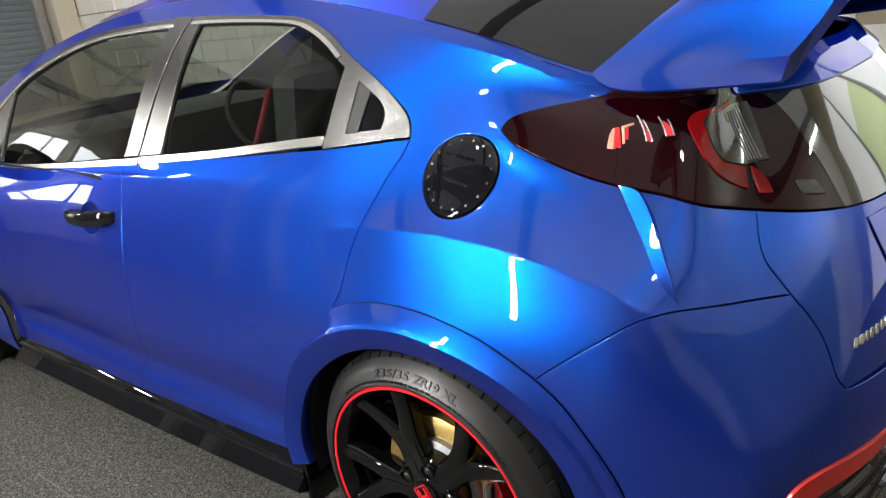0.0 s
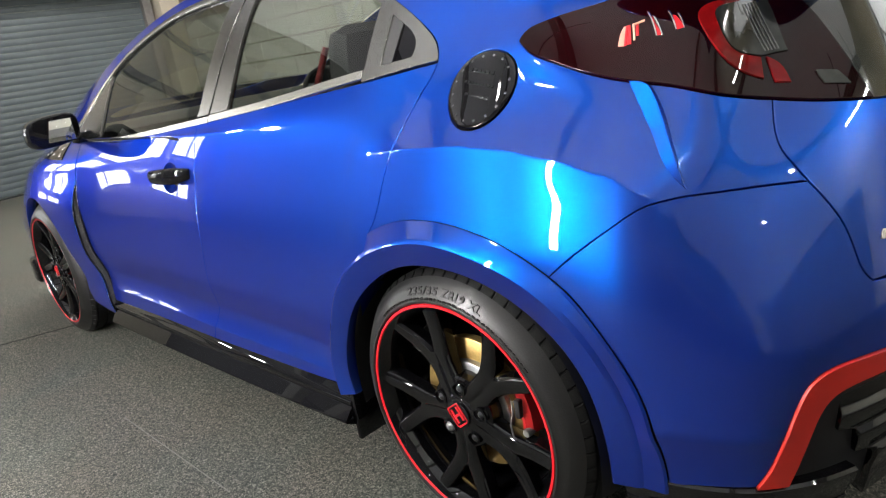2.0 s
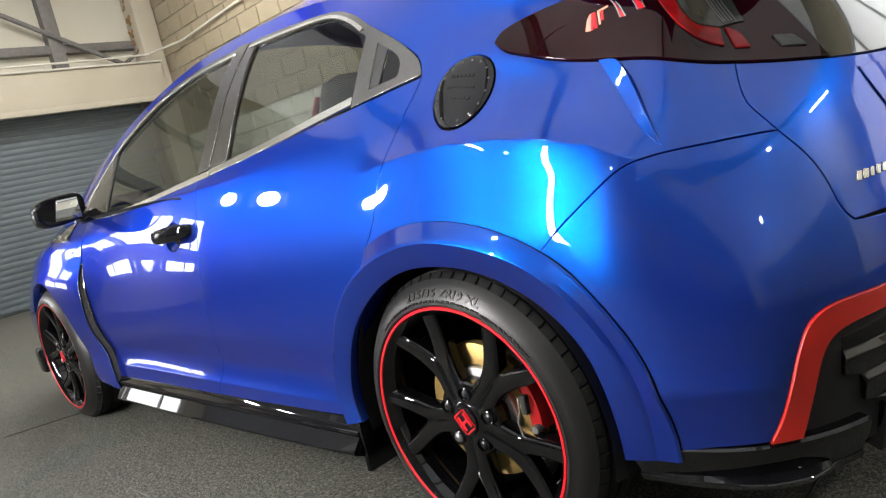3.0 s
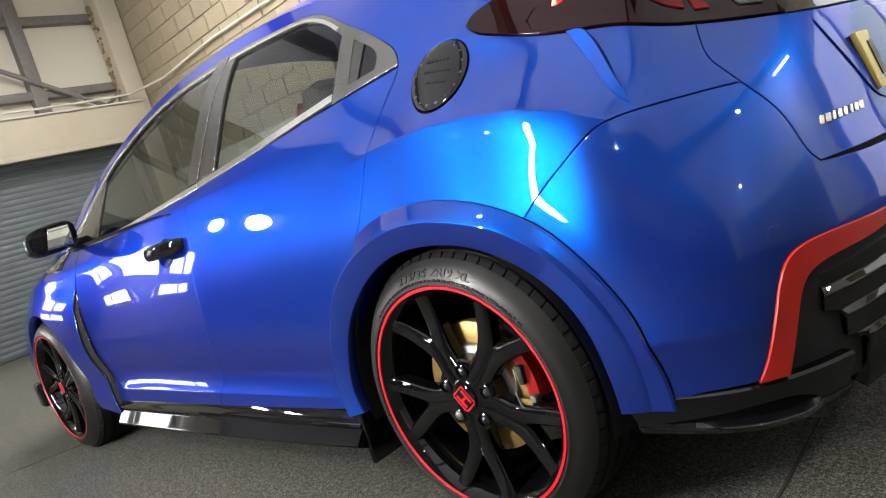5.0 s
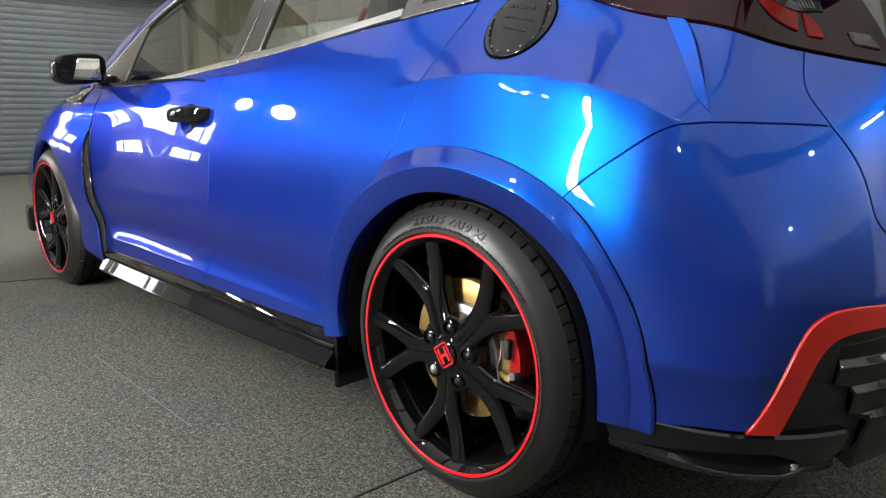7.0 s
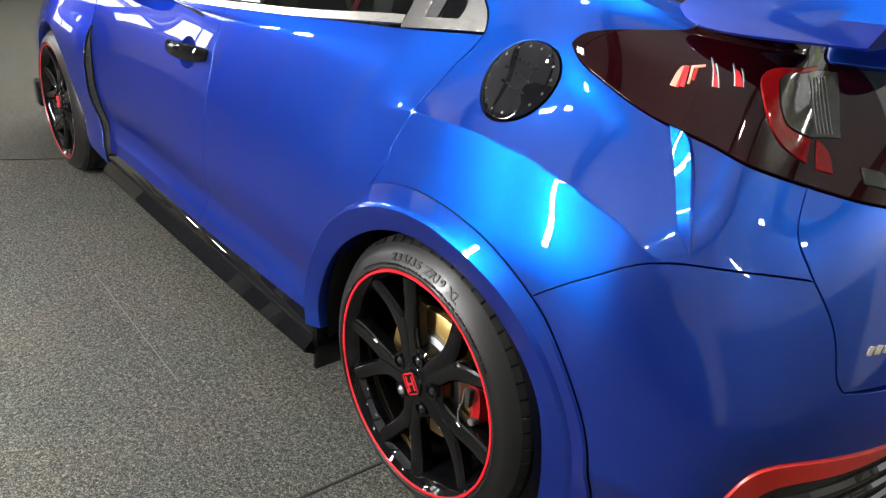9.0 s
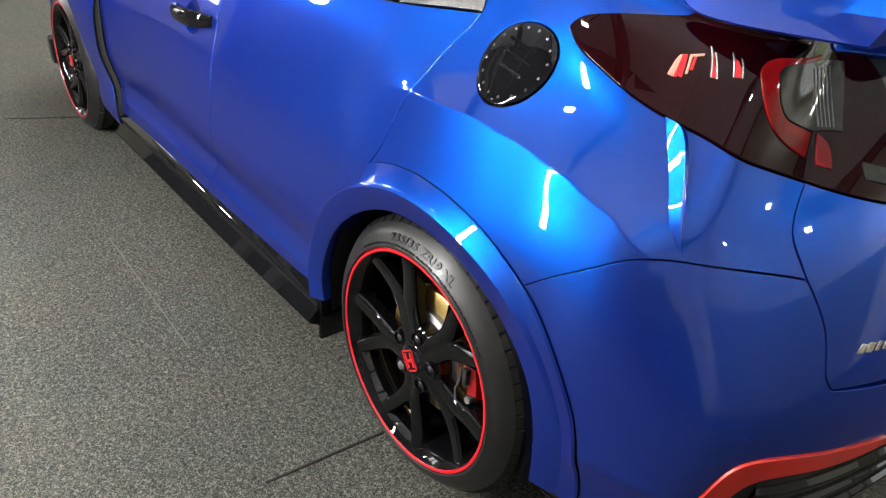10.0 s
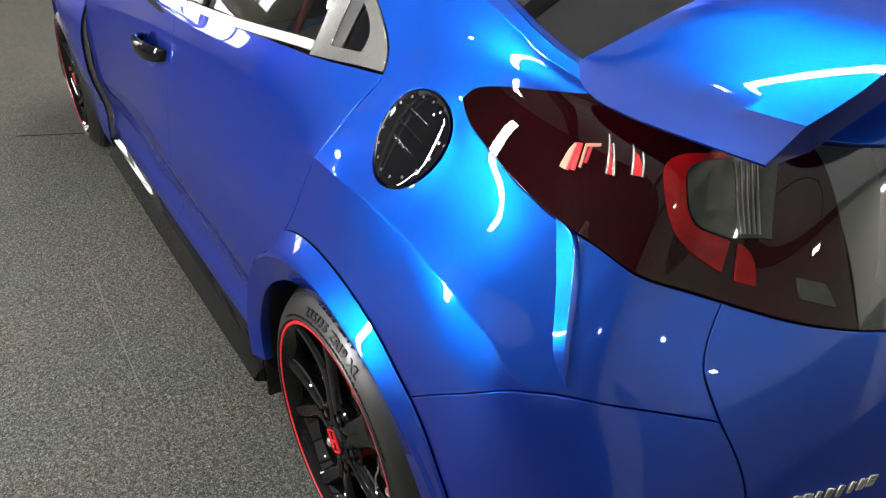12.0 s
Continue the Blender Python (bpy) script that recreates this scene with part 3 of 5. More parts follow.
def side(right):
    """All panels of one flank."""
    kw = dict(parent=car, right=right)
    sign = -1 if right else 1
    cap_hole = ring_line(CAP_MID, (CAP_R[0] + .002, CAP_R[1] + .002))
    border = outline([(-2.48, 1.00), (-2.52, 1.2), (-2.50, 1.37)], [(-2.50, 1.37), (0.332, 1.37)], [(0.332, 1.37), (0.332, 1.30)], LAMP_TOP[::-1], LAMP_LOW, HATCH_SEAM[:5],
                     BUMPER_SEAM[::-1], UPPER_LINE, REAR_SEAM[::-1], [REAR_SEAM[0], WINDOW_TOP[-1]], WINDOW_TOP[::-1], [WINDOW_TOP[0], (-2.48, 1.00)])
    panel("body_side", border, PAINT, holes=[] if right else [cap_hole], label="blue metallic rear wing and roof rail", cell=0.015, lines=[[(a, b + o) for a, b in zip(VALLEY_S[1:-1], VALLEY_R[1:-1])] for o in (-0.012, -0.005, -0.0015, 0.0015, 0.005, 0.012)] + [[(a, b - o) for a, b in zip(BROW_S[1:7], BROW_R[1:7])] for o in (0.006, 0.012, 0.018, 0.024, 0.030, 0.036, 0.042, 0.048, 0.056)], **kw)
    # doors
    rear = panel("rear_door", outline([B_SEAM[0], (-0.6, 1.045), (-0.25, 1.036), REAR_SEAM[0]], REAR_SEAM, [REAR_SEAM[-1], CREASE_FRONT[0]], CREASE_FRONT, [CREASE_FRONT[-1], DOOR_FOOT[2]], DOOR_FOOT[:0:-1], B_SEAM[::-1]),
                 PAINT, label="blue metallic rear door, closed", cell=0.013, lines=[[(a, b) for a in (-1.2, -0.8, -0.38)] for b in (0.285, 0.296, 0.301, 0.306, 0.316)] + [[(a, b + o) for a, b in zip(VALLEY_S[:5], VALLEY_R[:5])] for o in (-0.012, -0.005, -0.0015, 0.0015, 0.005, 0.012)], **kw)
    front = panel("front_door", outline([(-2.085, 0.900), (-2.16, 1.02)], [(-2.16, 1.02), (-2.13, 1.045)], [(-2.13, 1.045), B_SEAM[0]], B_SEAM, DOOR_FOOT[1::-1], FRONT_SEAM[::-1]),
                  PAINT, label="blue metallic front door, closed", holes=[ring_line(HANDLE_AT, (0.064, 0.047), 40)], lines=[[(a, b) for a in (-2.1, -1.6, -1.0)] for b in (0.285, 0.296, 0.301, 0.306, 0.316)], **kw)
    # waist trim and window frames
    for door, a, b in ((front, -2.15, -0.989), (rear, -0.980, -0.262)):
        panel("waist_trim", outline([(a, 1.046), (b, 1.044)], [(b, 1.044), (b, 1.061)], [(b, 1.061), (a, 1.063)], [(a, 1.063), (a, 1.046)]), CHROME, door, "bright waist trim", gap=0.0005, proud=0.004, depth=0.01, right=right)
    top_f = [p for p in WINDOW_TOP if p[0] < -0.95] + [(-0.915, 1.312)]
    inner_f = [(x + (0.03 if x < -1.9 else 0), z - 0.026) for x, z in top_f]
    inner_f[0] = (-2.235, 1.066)
    panel("window_frame", outline(top_f, [top_f[-1], (-0.921, 1.286)], inner_f[::-1] if inner_f[-1][0] > -0.9 else [(-0.921, 1.286)] + inner_f[-2::-1], [inner_f[0], top_f[0]]), SATIN, front, "satin dark window surround", gap=0.001, proud=0.002, right=right)
    panel("frame_bead", outline([(x + 0.012 * (x < -1.9), z - 0.016) for x, z in top_f], [(top_f[-1][0], 1.296), (-0.921, 1.288)], [(x + 0.022 * (x < -1.9), z - 0.0235) for x, z in top_f][::-1], [(top_f[0][0] + .022, top_f[0][1] - .0235), (top_f[0][0] + .012, top_f[0][1] - .016)]), CHROME, front, "bright window bead", gap=0.0003, proud=0.005, depth=0.006, right=right)
    panel("pillar_cover", outline([(-1.062, 1.064), (-0.989, 1.064)], [(-0.989, 1.064), (-0.838, 1.312)], [(-0.838, 1.312), (-0.912, 1.318)], [(-0.912, 1.318), (-1.062, 1.064)]), SATIN, front, "satin metal door pillar cover", proud=0.003, right=right)
    panel("window_glass", outline([(-2.225, 1.066), (-1.06, 1.066)], [(-1.06, 1.066), (-0.916, 1.308)], [(-0.916, 1.308)] + inner_f[-2:0:-1] + [(-2.225, 1.066)]), GLASS, front, "tinted window glass", gap=0, proud=-0.006, depth=0.004, right=right)
    panel("sail_trim", outline([(-2.205, 1.068), (-1.905, 1.067)], [(-1.905, 1.067), (-1.893, 1.258)], [(-1.893, 1.258), (-2.01, 1.212), (-2.12, 1.142), (-2.205, 1.068)]), SATIN, front, "satin silver corner trim ahead of the window", proud=0.002, right=right)
    panel("pillar_cover", outline([(-0.981, 1.064), (-0.876, 1.064)], [(-0.876, 1.064), (-0.792, 1.30)], [(-0.792, 1.30), (-0.832, 1.311)], [(-0.832, 1.311), (-0.981, 1.064)]), SATIN, rear, "satin metal door pillar cover", proud=0.003, right=right)
    top_r = [(-0.830, 1.311)] + [p for p in WINDOW_TOP if p[0] > -0.7]
    low_r = [(x - 0.018 * (x > -0.42), z - 0.022) for x, z in top_r if x < -0.2]
    panel("window_frame", outline(top_r[:9], [top_r[8], (-0.205, 1.170)], [(-0.205, 1.170)] + low_r[::-1], [low_r[0], top_r[0]]), SATIN, rear, "satin dark window surround", gap=0.001, proud=0.002, right=right)
    panel("frame_bead", outline([(x - 0.008 * (x > -0.42), z - 0.0145) for x, z in top_r if x < -0.2], [(x - 0.016 * (x > -0.42), z - 0.022) for x, z in top_r if x < -0.2][::-1]), CHROME, rear, "bright window bead", gap=0.0002, proud=0.005, depth=0.006, right=right)
    panel("window_glass", outline([(-0.872, 1.066), (-0.262, 1.058)], [(-0.262, 1.058), (-0.232, 1.19)], [(-0.232, 1.19)] + [p for p in low_r[::-1] if p[0] < -0.26] + [(-0.80, 1.292)], [(-0.80, 1.292), (-0.872, 1.066)]), GLASS, rear, "tinted window glass", gap=0, proud=-0.006, depth=0.004, right=right)
    panel("quarter_trim", outline([(-0.262, 1.036), (-0.045, 1.043)], [(-0.045, 1.043), (-0.047, 1.055), (-0.060, 1.083), (-0.100, 1.124), (-0.171, 1.176), (-0.236, 1.215)], [(-0.236, 1.215), (-0.234, 1.192)], [(-0.234, 1.192), (-0.262, 1.036)]),
                    SATIN, rear, "satin dark corner trim", gap=0.001, proud=0.003, holes=[outline([(-0.205, 1.060), (-0.118, 1.062)], [(-0.118, 1.062), (-0.112, 1.088), (-0.126, 1.113), (-0.150, 1.132)], [(-0.150, 1.132), (-0.190, 1.158)], [(-0.190, 1.158), (-0.205, 1.060)])], right=right)
    panel("corner_glass", outline([(-0.175, 1.058), (-0.112, 1.060)], [(-0.112, 1.060), (-0.108, 1.088), (-0.122, 1.116), (-0.155, 1.138)], [(-0.155, 1.138), (-0.175, 1.058)]), GLOSS, rear, "black corner window", gap=0, proud=-0.004, depth=0.004, right=right)
    panel("corner_slat", outline([(-0.210, 1.056), (-0.176, 1.057)], [(-0.176, 1.057), (-0.158, 1.140)], [(-0.158, 1.140), (-0.194, 1.162)], [(-0.194, 1.162), (-0.210, 1.056)]), BLACK, rear, "ribbed black slat", gap=0.001, proud=0.0, depth=0.004, right=right)
    # front wing, its louvred vent and the quarter light
    open_f = polar(np.linspace(188, -8, 40), np.full(40, 0.358), AXLE_F)
    wing = panel("front_wing", outline([(-3.28, 0.30), (-3.28, 1.06)], [(-3.28, 1.06), (-2.48, 1.00)], [(-2.48, 1.00), (-2.085, 0.902)], [(-2.086, 0.902), (-2.090, 0.74)], [(-2.090, 0.74), (-2.106, 0.66), (-2.098, 0.50), (-2.064, 0.36), (-1.990, 0.200)],
                                       [(-1.985, 0.200), (-2.20, 0.225)], [(-2.20, 0.225), tuple(open_f[-1])], [tuple(p) for p in open_f[::-1]], [tuple(open_f[0]), (-3.28, 0.30)]), PAINT, label="blue metallic front wing", lift=fender_lift, depth=0.03, **kw)
    edge = smooth_line([(-2.090, 0.738), (-2.106, 0.66), (-2.098, 0.50), (-2.064, 0.36), (-1.990, 0.200)], 0.02)
    inner = smooth_line([(-2.088, 0.735), (-2.092, 0.66), (-2.082, 0.51), (-2.052, 0.37), (-1.998, 0.225)], 0.02)
    n = 34
    k = np.linspace(0, 1, n)
    e = np.c_[np.interp(k, np.linspace(0, 1, len(edge)), edge[:, 0]), np.interp(k, np.linspace(0, 1, len(edge)), edge[:, 1])]
    i = np.c_[np.interp(k, np.linspace(0, 1, len(inner)), inner[:, 0]), np.interp(k, np.linspace(0, 1, len(inner)), inner[:, 1])]
    pe = skin(e[:, 0], e[:, 1]) + skin_normal(e[:, 0], e[:, 1]) * (fender_lift(e[:, 0], e[:, 1]) - 0.006)[:, None]
    pi = skin(i[:, 0], i[:, 1]) - skin_normal(i[:, 0], i[:, 1]) * 0.003
    pe, pi = pe * (1, sign, 1), pi * (1, sign, 1)
    build("wing_vent", [p for pair in zip(pe, pi) for p in pair], grid_faces(n, 2, flip=not right), VOID, car, "black louvred vent behind the front wheel")
    for j in range(3, n - 2, 2):
        a, b = Vector(pe[j]), Vector(pi[j])
        tube([a.lerp(b, 0.12), a.lerp(b, 0.88)], 0.0022, VOID, "vent_louvre", wing, sides=5)
    tube([p + Vector((0.002, -0.002 * sign, 0)) for p in map(Vector, pe)], 0.0035, GLOSS, "vent_edge", wing, "gloss black vent edge", sides=6)
    tube([Vector(p) for p in pi], 0.004, GLOSS, "vent_edge", wing, "gloss black vent edge", sides=6)
    lamp_f = panel("headlamp", outline([(-2.54, 0.872), (-2.38, 0.848), (-2.225, 0.840)], [(-2.225, 0.840), (-2.220, 0.930)], [(-2.220, 0.930), (-2.36, 0.922), (-2.54, 0.872)]), GLOSS, wing, "dark headlamp with bright facets", proud=0.004, right=right, lift=fender_lift)
    for a, b in ((-2.44, 0.872), (-2.40, 0.880), (-2.35, 0.868), (-2.32, 0.895), (-2.27, 0.860), (-2.26, 0.885), (-2.24, 0.910)):
        panel("lamp_fleck", ring_line((a, b), (0.011, 0.006), 8), CHROME, lamp_f, "bright facet", gap=0, proud=0.0055, depth=0.003, cell=0.01, right=right, lift=fender_lift)
    part("front_winglet", box_bm(-3.06, -2.97, *sorted((sign * -0.918, sign * -0.84)), 0.20, 0.33, 0.015), GLOSS, wing, "black winglet ahead of the front wheel")
    # rear bumper and what it carries
    bumper = panel("rear_bumper", outline(BUMPER_SEAM, HATCH_SEAM[4:], [HATCH_SEAM[-1], (0.95, 0.632), (1.42, 0.632)], [(1.42, 0.632), (1.42, 0.52)], [(1.42, 0.52), RED_OUT[-1]], RED_OUT[::-1], [RED_OUT[0], (0.5, 0.323), UPPER_BACK[-1]], UPPER_BACK[::-1]),
                   PAINT, label="blue metallic rear bumper", depth=0.02, **kw)
    panel("bumper_stripe", outline(RED_OUT, [RED_OUT[-1], RED_IN[-1]], RED_IN[::-1], [RED_IN[0], RED_OUT[0]]), RED, bumper, "red edging stripe", gap=0.001, proud=0.006, depth=0.03, right=right)
    panel("parking_sensor", ring_line((0.690, 0.563), (0.0115, 0.0105), 24), PAINT, bumper, "round parking sensor", gap=0.0, proud=0.0012, depth=0.01, cell=0.006, right=right)
    panel("sensor_ring", ring_line((0.690, 0.563), (0.018, 0.0165), 28), PAINT, bumper, gap=0.0, proud=0.0003, depth=0.01, cell=0.006, right=right)
    panel("bumper_insert", outline(RED_IN, [RED_IN[-1], (1.42, 0.51)], [(1.42, 0.51), (1.42, 0.22)], [(1.42, 0.22), (0.70, 0.24)], [(0.70, 0.24), RED_IN[0]]), GLOSS, bumper, "black lower bumper insert", gap=0.001, proud=-0.030, depth=0.02, right=right)
    def stairs(s, r):
        out = 0.0
        for edge in (0.438, 0.392, 0.338):
            k = np.clip((edge - r) / 0.012 + 0.5, 0, 1)
            out = out + 0.010 * k * k * (3 - 2 * k) - 0.16 * np.clip(edge - 0.008 - r, 0, 0.038)
        return out
    panel("insert_block", outline([(0.768, 0.466), (0.90, 0.474), (1.42, 0.476)], [(1.42, 0.476), (1.42, 0.225)], [(1.42, 0.225), (0.842, 0.230)], [(0.842, 0.230), (0.850, 0.338)], [(0.850, 0.338), (0.806, 0.346)], [(0.806, 0.346), (0.800, 0.395)], [(0.800, 0.395), (0.764, 0.405)], [(0.764, 0.405), (0.768, 0.466)], step=0.014), GLOSS, bumper, "gloss black stepped block in the bumper insert", gap=0.001, proud=-0.020, depth=0.035, cell=0.012, right=right, lift=stairs,
          lines=[[(0.75, e + o), (1.05, e + o), (1.41, e + o)] for e in (0.438, 0.392, 0.338) for o in (-0.008, -0.003, 0.003, 0.008)])
    # fin-shaped side vent behind the wheel, fuel flap
    panel("wing_fin", outline(FIN_FRONT[::-1], [(0.367, 0.967), (0.394, 0.960), (0.413, 0.943), (0.446, 0.903), (0.483, 0.852), (0.509, 0.814)], step=0.006), PAINT, label="raised blue fin below the tail lamp", gap=0.001, depth=0.016, cell=0.006, lift=fin_lift, **kw)
    # tail lamp on the wing and its inner half on the tailgate
    lamp = panel("tail_lamp", outline(LAMP_LOW + LAMP_LOW_IN[1:], [LAMP_LOW_IN[-1], (0.80, 0.965), (0.712, 1.066), (0.680, 1.094)], [(0.680, 1.094), (0.62, 1.100), (0.60, 1.13), (0.58, 1.30), (0.332, 1.30)], LAMP_TOP[::-1]),
                 LENS, label="smoked red tail lamp wrapping round the corner", gap=0.0012, proud=0.005, depth=0.018, cell=0.016, **kw)
    guide_out = [(0.560, 1.098), (0.500, 1.090), (0.460, 1.078), (0.450, 1.058), (0.460, 1.038), (0.495, 1.007), (0.562, 0.970), (0.634, 0.945)]
    guide_in = [(0.626, 0.973), (0.584, 0.982), (0.555, 0.991), (0.520, 1.012), (0.497, 1.034), (0.482, 1.054), (0.486, 1.070), (0.520, 1.080), (0.563, 1.088)]
    panel("light_guide", outline(guide_out, [guide_out[-1], guide_in[0]], guide_in, [guide_in[-1], guide_out[0]]), GUIDE, lamp, "deep red light guide", gap=0, proud=0.0085, depth=0.004, cell=0.01, right=right)
    panel("light_guide", outline([(0.640, 0.972), (0.668, 0.958), (0.686, 0.934)], [(0.686, 0.934), (0.658, 0.938)], [(0.658, 0.938), (0.640, 0.972)]), GUIDE, lamp, "deep red light guide", gap=0, proud=0.0085, depth=0.004, cell=0.01, right=right)
    panel("clear_lens", outline(guide_in, [guide_in[-1], (0.636, 1.078)], [(0.636, 1.078), (0.684, 0.975)], [(0.684, 0.975), guide_in[0]]), CLEARED, lamp, "clear reversing lamp lens", gap=0.003, proud=0.0085, depth=0.004, cell=0.01, right=right)
    for k in range(5):
        a, c = 0.553 + 0.011 * k, 0.634 + 0.007 * k
        panel("lens_rib", outline([(a, 1.068), (a + 0.0016, 1.068)], [(a + 0.0016, 1.068), (c + 0.0016, 0.980)], [(c + 0.0016, 0.980), (c, 0.980)], [(c, 0.980), (a, 1.068)]), RIBBED, lamp, "pale lens rib", gap=0, proud=0.0100, depth=0.003, right=right)
    panel("corner_reflector", outline([(0.735, 0.943), (0.779, 0.938)], [(0.779, 0.938), (0.806, 0.918)], [(0.806, 0.918), (0.751, 0.925)], [(0.751, 0.925), (0.735, 0.943)]), CLEARED, lamp, "grey reflector", gap=0, proud=0.0085, depth=0.004, cell=0.008, right=right)
    # painted reflections of the light tube in the lens: a broad flame, a hook and two pairs of thin lines with red
    # between them
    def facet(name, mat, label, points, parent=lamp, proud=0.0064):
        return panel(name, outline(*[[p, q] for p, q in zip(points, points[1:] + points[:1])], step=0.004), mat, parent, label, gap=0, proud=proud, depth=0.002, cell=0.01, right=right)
    flame = facet("lamp_fleck", TUBE_GLINT, "orange-white painted reflection in the lamp", [(0.3415, 1.015), (0.3490, 1.014), (0.3448, 1.047), (0.3432, 1.047), (0.3410, 1.036)])
    facet("glint_edge", RED_LINE, "orange-red edge of the painted reflection", [(0.3505, 1.014), (0.3525, 1.014), (0.3475, 1.049), (0.3455, 1.048)], flame)
    facet("glint_edge", RED_LINE, "orange-red edge of the painted reflection", [(0.3545, 1.016), (0.3590, 1.016), (0.3505, 1.049), (0.3490, 1.049)], flame)
    hook = facet("glint_hook", TUBE_GLINT, "hook-shaped painted reflection in the lamp", [(0.3615, 1.021), (0.3632, 1.021), (0.3570, 1.0485), (0.3690, 1.0550), (0.3685, 1.0580), (0.3540, 1.0505)])
    facet("glint_edge", RED_LINE, "red edge of the painted reflection", [(0.3640, 1.028), (0.3665, 1.028), (0.3620, 1.0490), (0.3600, 1.0480)], hook)
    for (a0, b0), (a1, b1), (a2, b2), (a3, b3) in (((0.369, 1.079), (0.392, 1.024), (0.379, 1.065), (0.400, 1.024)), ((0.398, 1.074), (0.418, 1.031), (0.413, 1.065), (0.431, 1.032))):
        line = facet("glint_line", CHROME, "thin painted reflection line in the lamp", [(a1, b1), (a1 + 0.0010, b1), (a0 + 0.0010, b0), (a0, b0)])
        facet("glint_line", CHROME, "thin painted reflection line in the lamp", [(a3, b3), (a3 + 0.0010, b3), (a2 + 0.0010, b2), (a2, b2)])
        facet("glint_segment", RED_LINE, "red segment of the painted reflection", [(a1 + 0.0018, b1 + 0.001), (a3 - 0.0010, b3 + 0.001), (a2 - 0.0010, b2 - 0.008), (a0 * 0.7 + a1 * 0.3 + 0.0022, b0 * 0.7 + b1 * 0.3)], line, 0.0060)
    # side skirt: a gloss black blade
    def skirt(x):
        k = (x + 2.0) / 1.62
        out = -0.893 + 0.009 * k
        low = 0.158
        sec = [(-0.845, 0.262 + 0.008 * k), (-0.864, 0.258 + 0.008 * k), (-0.872, 0.250), (out + 0.009, 0.243), (out + 0.002, 0.237), (out, 0.229), (out + 0.004, 0.217), (out + 0.003, 0.214), (out - 0.022, 0.176), (out - 0.024, 0.171), (out - 0.021, 0.166), (out + 0.010, low - 0.008), (-0.84, low - 0.02), (-0.80, low)]
        up = 0.020 * max(0.0, k) ** 3
        return [(x, y * sign, z + up * min(1.0, max(0.0, (0.235 - z) / 0.05))) for y, z in sec]
    sweep(skirt, np.linspace(-2.0, -0.395, 20), GLOSS, "side_skirt", car, "gloss black side skirt with reflecting blade", sharp=25)
    # mud flap ahead of the rear wheel
    part("mud_flap", box_bm(-0.400, -0.384, min(-0.700 * sign, -0.878 * sign), max(-0.700 * sign, -0.872 * sign), 0.128, 0.275, 0.004), GLOSS, car, "black mud flap ahead of the rear wheel")
    arch_lip(right, 0.0, "arch_flare", "blue flared rear wheel arch")
    # black lip below the bumper with its winglet
    def lip(a):
        p = skin([a], [0.33])[0]
        q = skin_normal([a], [0.33])[0]
        w = np.array((q[0], q[1], 0)) / np.hypot(q[0], q[1])
        t = max(0.0, min(1.0, (a - 0.43) / 0.18)) * max(0.0, min(1.0, (0.735 - a) / 0.05)) ** 0.7
        sec = [(-0.060, 0.328), (-0.003, 0.3265), (0.002, 0.322), (-0.004, 0.300), (-0.022, 0.266), (-0.022 + 0.016 * t, 0.2590), (-0.021 + 0.020 * t, 0.2605), (-0.020 + 0.021 * t, 0.2585), (-0.026 + 0.016 * t, 0.246), (-0.060, 0.232), (-0.10, 0.235)]
        return [((p + w * o)[0], (p + w * o)[1] * sign, z) for o, z in sec]
    sweep(lip, np.linspace(0.385, 0.80, 34), GLOSS, "bumper_lip", car, "gloss black bumper lip with winglet", sharp=28)


side(False)
side(True)
# fuel flap: a gloss black round cover with a ring of screws
flap = panel("fuel_flap", ring_line(CAP_MID, CAP_R), GLOSS, car, "gloss black round fuel flap", gap=0.001, depth=0.012, cell=0.009, lift=lambda s, r: 0.0015 + 0.004 * np.clip(1 - ((s - CAP_MID[0]) / CAP_R[0]) ** 2 - ((r - CAP_MID[1]) / CAP_R[1]) ** 2, 0, 1) ** 0.5)
for k in range(16):
    a = 2 * math.pi * (k + 0.3) / 16
    panel("flap_screw", ring_line((CAP_MID[0] + 0.066 * math.cos(a), CAP_MID[1] + 0.0515 * math.sin(a)), (0.0018, 0.0015), 10), DARK_STEEL, flap, "small steel screw", gap=0, proud=0.0045, depth=0.004, cell=0.01)
# raised marks on the flap, as plain bars
for row, (count, wide, rise) in enumerate(((6, 0.0075, 0.0042), (9, 0.0050, 0.0030), (5, 0.0090, 0.0030))):
    for k in range(count):
        a = CAP_MID[0] + (k - count / 2) * (wide + 0.0035)
        b = CAP_MID[1] + 0.022 - 0.019 * row - 0.2 * (a - CAP_MID[0])
        panel("flap_mark", outline([(a, b), (a + wide, b - 0.001)], [(a + wide, b - 0.001), (a + wide, b + rise - 0.001)], [(a + wide, b + rise - 0.001), (a, b + rise)], [(a, b + rise), (a, b)], step=0.004), GLOSS, flap, "raised gloss black mark", gap=0, proud=0.0066, depth=0.003, cell=0.01)



def rail_at(x):
    return skin([x], [1.37])[0]


def across(x, zc, shift, n=33, power=2.3, inset=0.0, drop=0.0):
    """One arch over the car from rail to rail at the station x."""
    p = rail_at(x)
    w, z = -p[1] - inset, p[2] - drop
    return [(x + shift * (1 - (u * u)), u * w, z + (zc - z) * (1 - abs(u) ** power)) for u in np.linspace(-1, 1, n)]


